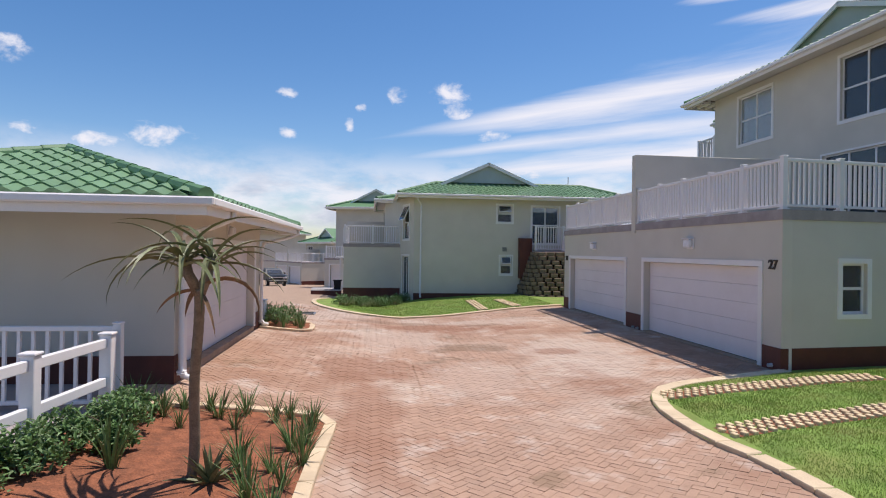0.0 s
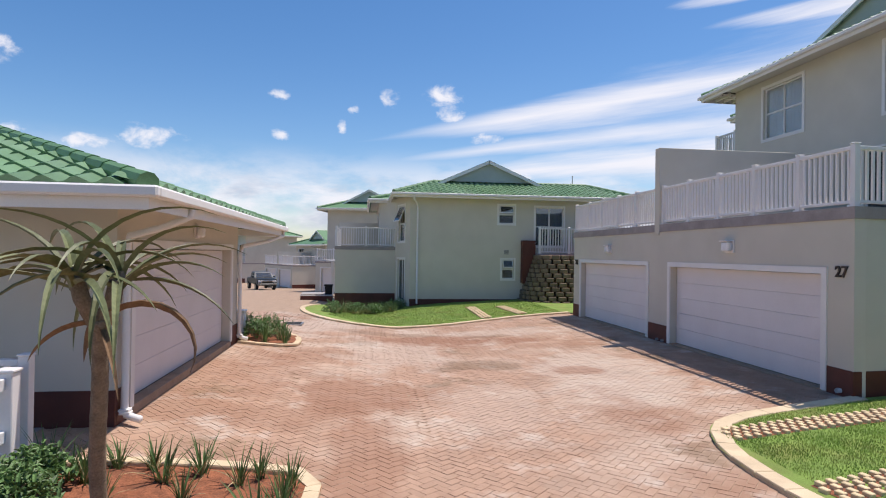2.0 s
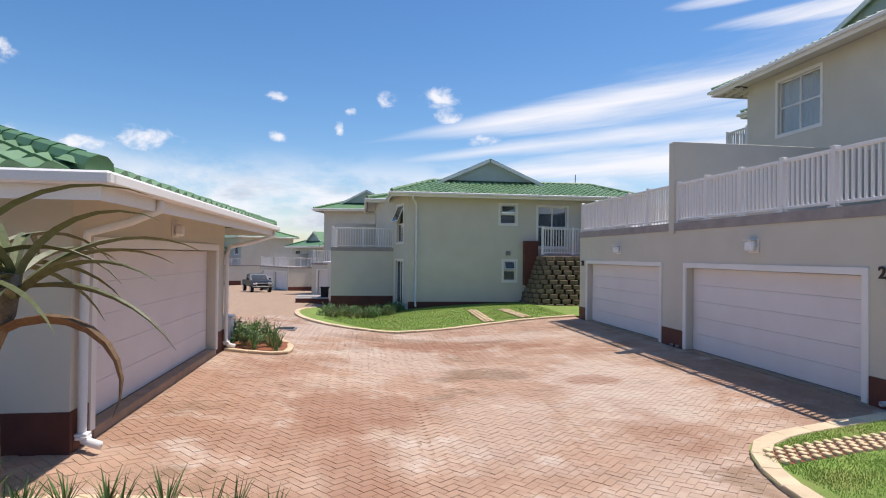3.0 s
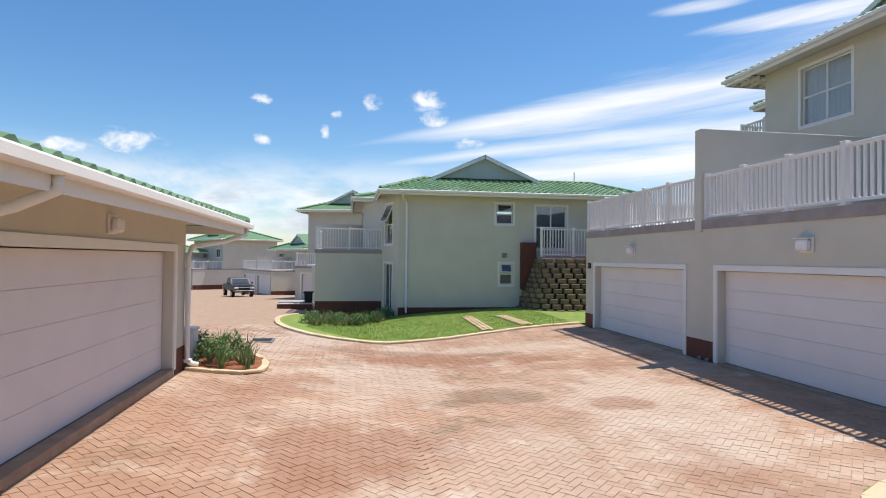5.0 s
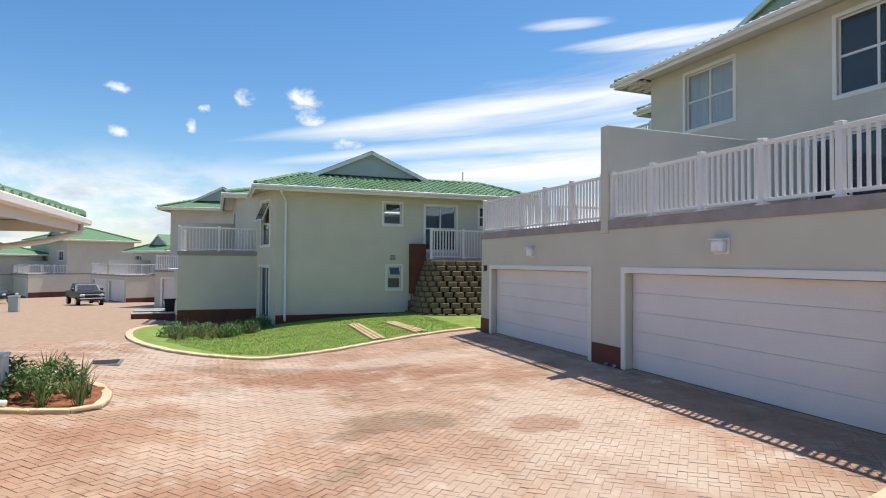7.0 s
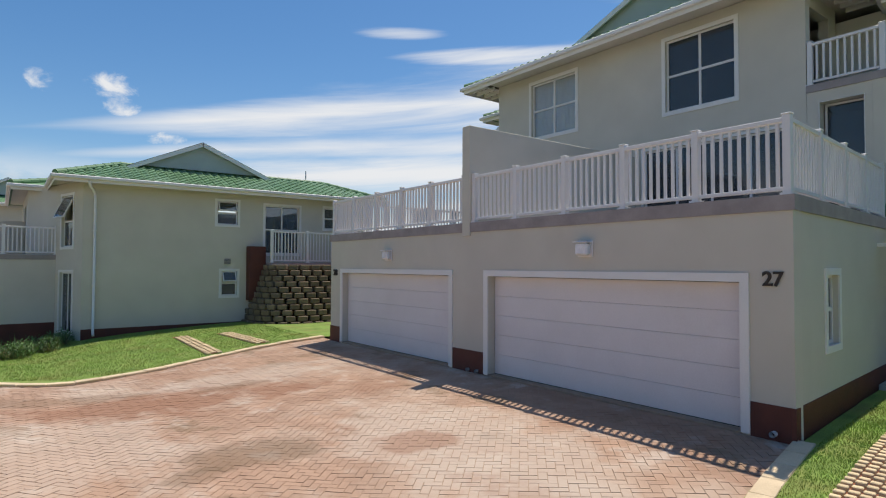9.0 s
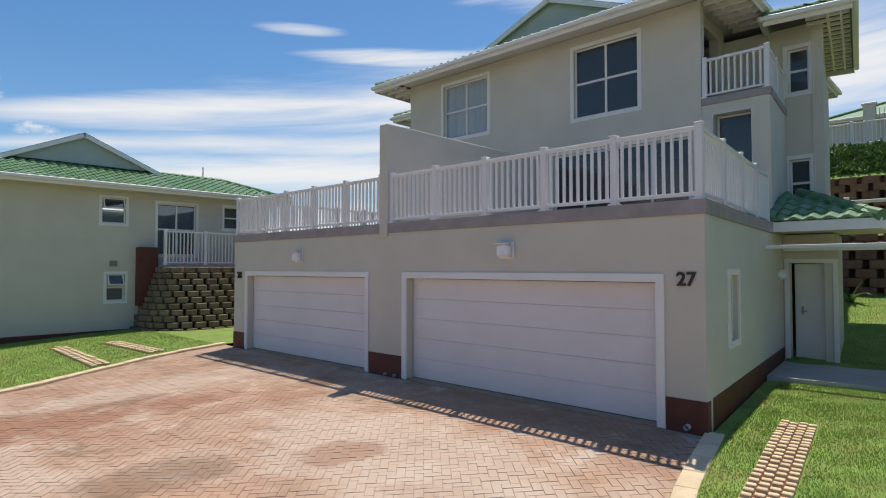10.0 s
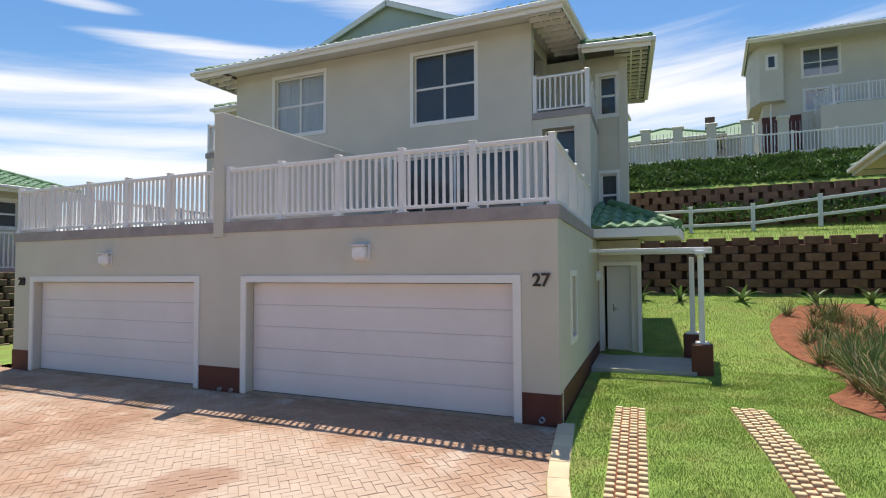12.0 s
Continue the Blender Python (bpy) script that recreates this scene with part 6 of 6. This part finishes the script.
stud_strip("double row of cream concrete grass pavers in the lawn", 5.3, 8.12, 9.65, 8.6, 0.44, 4, 0.15, 0.04)
stud_strip("double row of cream concrete grass pavers in the lawn", 5.15, 6.25, 10.2, 6.98, 0.46, 4, 0.15, 0.04)
stud_strip("cream concrete grass pavers in the far lawn", 4.95, 22.2, 5.1, 26.6, 0.42, 3, 0.21, 0.05)
stud_strip("cream concrete grass pavers in the far lawn", 6.5, 22.9, 6.35, 26.2, 0.42, 3, 0.21, 0.05)


# ---- grass blades ----
def inside_all(x, y, poly):
    """Which of many plan points lie in an outline."""
    c = np.zeros(len(x), bool)
    for (x0, y0), (x1, y1) in zip(poly, poly[1:] + poly[:1]):
        if y0 != y1:
            c ^= ((y0 > y) != (y1 > y)) & (x < (x1 - x0) * (y - y0) / (y1 - y0) + x0)
    return c


def grass(name, label, poly, n, h, seed, clear=()):
    """Single pointed blades scattered over an outline, thinner in worn patches."""
    r = np.random.RandomState(seed)
    px, py = np.array([p[0] for p in poly]), np.array([p[1] for p in poly])
    x, y = r.uniform(px.min(), px.max(), n), r.uniform(py.min(), py.max(), n)
    keep = inside_all(x, y, poly)
    for c in clear:
        keep &= ~inside_all(x, y, c)
    x, y = x[keep], y[keep]
    m = len(x)
    a, hh = r.uniform(0, 6.28, m), h * r.uniform(0.5, 1.3, m)
    z = np.array([ground_z(p, q) for p, q in zip(x, y)]) + 0.03
    wx, wy = np.cos(a) * 0.005, np.sin(a) * 0.005
    lx, ly = r.uniform(-0.5, 0.5, m) * hh, r.uniform(-0.5, 0.5, m) * hh
    co = np.stack([x - wx, y - wy, z, x + wx, y + wy, z, x + lx, y + ly, z + hh], 1).reshape(-1, 3)
    return tagged(new(name, leaf_mesh(name, co.tolist(), np.arange(3 * m).reshape(-1, 3).tolist(), M_BLADE)), label, "grass", kind="stuff")


def strip_poly(x0, y0, x1, y1, w):
    m, length = framed((x0, y0), (x1, y1))
    return [tuple((m @ Vector(p))[:2]) for p in ((0, -w, 0), (length, -w, 0), (length, w, 0), (0, w, 0))]


S1, S2 = strip_poly(5.3, 8.12, 9.65, 8.6, 0.23), strip_poly(5.15, 6.25, 10.2, 6.98, 0.24)
PORCH = [(12.6, 9.9), (12.75, 7.72), (15.2, 7.95), (15.2, 10.0)]
grass("grass", "short green lawn grass blades", [(5.2, 3.0), (5.2, 8.3), (6.2, 8.8), (8.6, 9.2), (13.5, 9.6), (13.5, 3.0)], 190000, 0.032, 1, [S1, S2, PORCH, BED3])
grass("grass", "green lawn grass blades toward the block wall", [(13.5, 1.0), (13.5, 9.6), (21.6, 10.3), (21.6, 1.0)], 60000, 0.05, 2, [BED3, PORCH])
grass("grass", "green grass blades on the far lawn", [(-1, 24), (0.5, 21.4), (1.8, 20.9), (3.3, 21.4), (8.2, 23), (8.2, 29), (2.7, 29), (-0.5, 30)], 75000, 0.045, 3)

grass("grass", "rough grass blades on the terraced bank", [(22.7, -5), (22.7, 11), (26.9, 11), (26.9, -5)], 9000, 0.16, 4)

# ---- brick paving in herringbone ----
BW, BR_ANG = 0.105, radians(45)
ca, sa = math.cos(BR_ANG), math.sin(BR_ANG)
verts, faces = [], []
GAPB = 0.0045
proto = {}
NEAR = (1.2, 3.6, 9.0, 11.6)
r = np.random.RandomState(4)
singles = 0
for i in range(-160, 260):
    for j in range(-160, 260):
        d = (i - j) % 4
        if d not in (0, 3):
            continue
        w_, h_ = (2, 1) if d == 0 else (1, 2)
        cx, cy = (i + w_ / 2) * BW, (j + h_ / 2) * BW
        x, y = ca * cx - sa * cy + 2.0, sa * cx + ca * cy + 11.0
        if not (-4.2 < x < 8.36 and 1.5 < y < 23.5) or not inside(x, y, PAVED):
            continue
        hx, hy = w_ * BW / 2 - GAPB / 2, h_ * BW / 2 - GAPB / 2
        z = ground_z(x, y) + 0.004 * noise.noise((x * 0.9, y * 0.9, 0)) + r.uniform(-0.0025, 0.0025)
        if NEAR[0] < x < NEAR[1] and NEAR[2] < y < NEAR[3] and singles < 300:
            singles += 1
            if d not in proto:
                bm = bmesh.new()
                lo = [bm.verts.new((ca * a - sa * b, sa * a + ca * b, -0.03)) for a, b in ((-hx, -hy), (hx, -hy), (hx, hy), (-hx, hy))]
                hi2 = [bm.verts.new((ca * a - sa * b, sa * a + ca * b, 0)) for a, b in ((-hx + 0.0025, -hy + 0.0025), (hx - 0.0025, -hy + 0.0025), (hx - 0.0025, hy - 0.0025), (-hx + 0.0025, hy - 0.0025))]
                bm.faces.new(hi2)
                for q in range(4):
                    bm.faces.new((lo[q], lo[(q + 1) % 4], hi2[(q + 1) % 4], hi2[q]))
                proto[d] = mesh_from("brick", bm, M_BRICK)
            o = new("brick", proto[d])
            o.parent = pave
            o.location = (x, y, z)
            continue
        k, gz0 = len(verts), ground_z(x, y)
        for a, b, zz in ((-hx, -hy, -0.03), (hx, -hy, -0.03), (hx, hy, -0.03), (-hx, hy, -0.03), (-hx + 0.0025, -hy + 0.0025, 0), (hx - 0.0025, -hy + 0.0025, 0), (hx - 0.0025, hy - 0.0025, 0), (-hx + 0.0025, hy - 0.0025, 0)):
            qx, qy = x + ca * a - sa * b, y + sa * a + ca * b
            verts.append((qx, qy, z - gz0 + ground_z(qx, qy) + zz))
        faces += [(k + 4, k + 5, k + 6, k + 7), (k, k + 1, k + 5, k + 4), (k + 1, k + 2, k + 6, k + 5), (k + 2, k + 3, k + 7, k + 6), (k + 3, k, k + 4, k + 7)]
o = new("bricks", leaf_mesh("bricks", verts, faces, M_BRICK))
o.parent = pave
o["kind"] = "stuff"
tagged(part("road", poly_sheet([(x, y) for x, y in [(-8.4, 23.4), (8.0, 23.4), (-1.2, 23.5), (-2.0, 24.4), (-2.3, 27.5), (-1.9, 30.6), (-1.3, 34), (-1.3, 90), (-22, 90), (-16, 40)] if x < 0], -0.012, 0, 1.0), M_ROAD), "weathered brick road running down past the houses", "road", kind="structure")
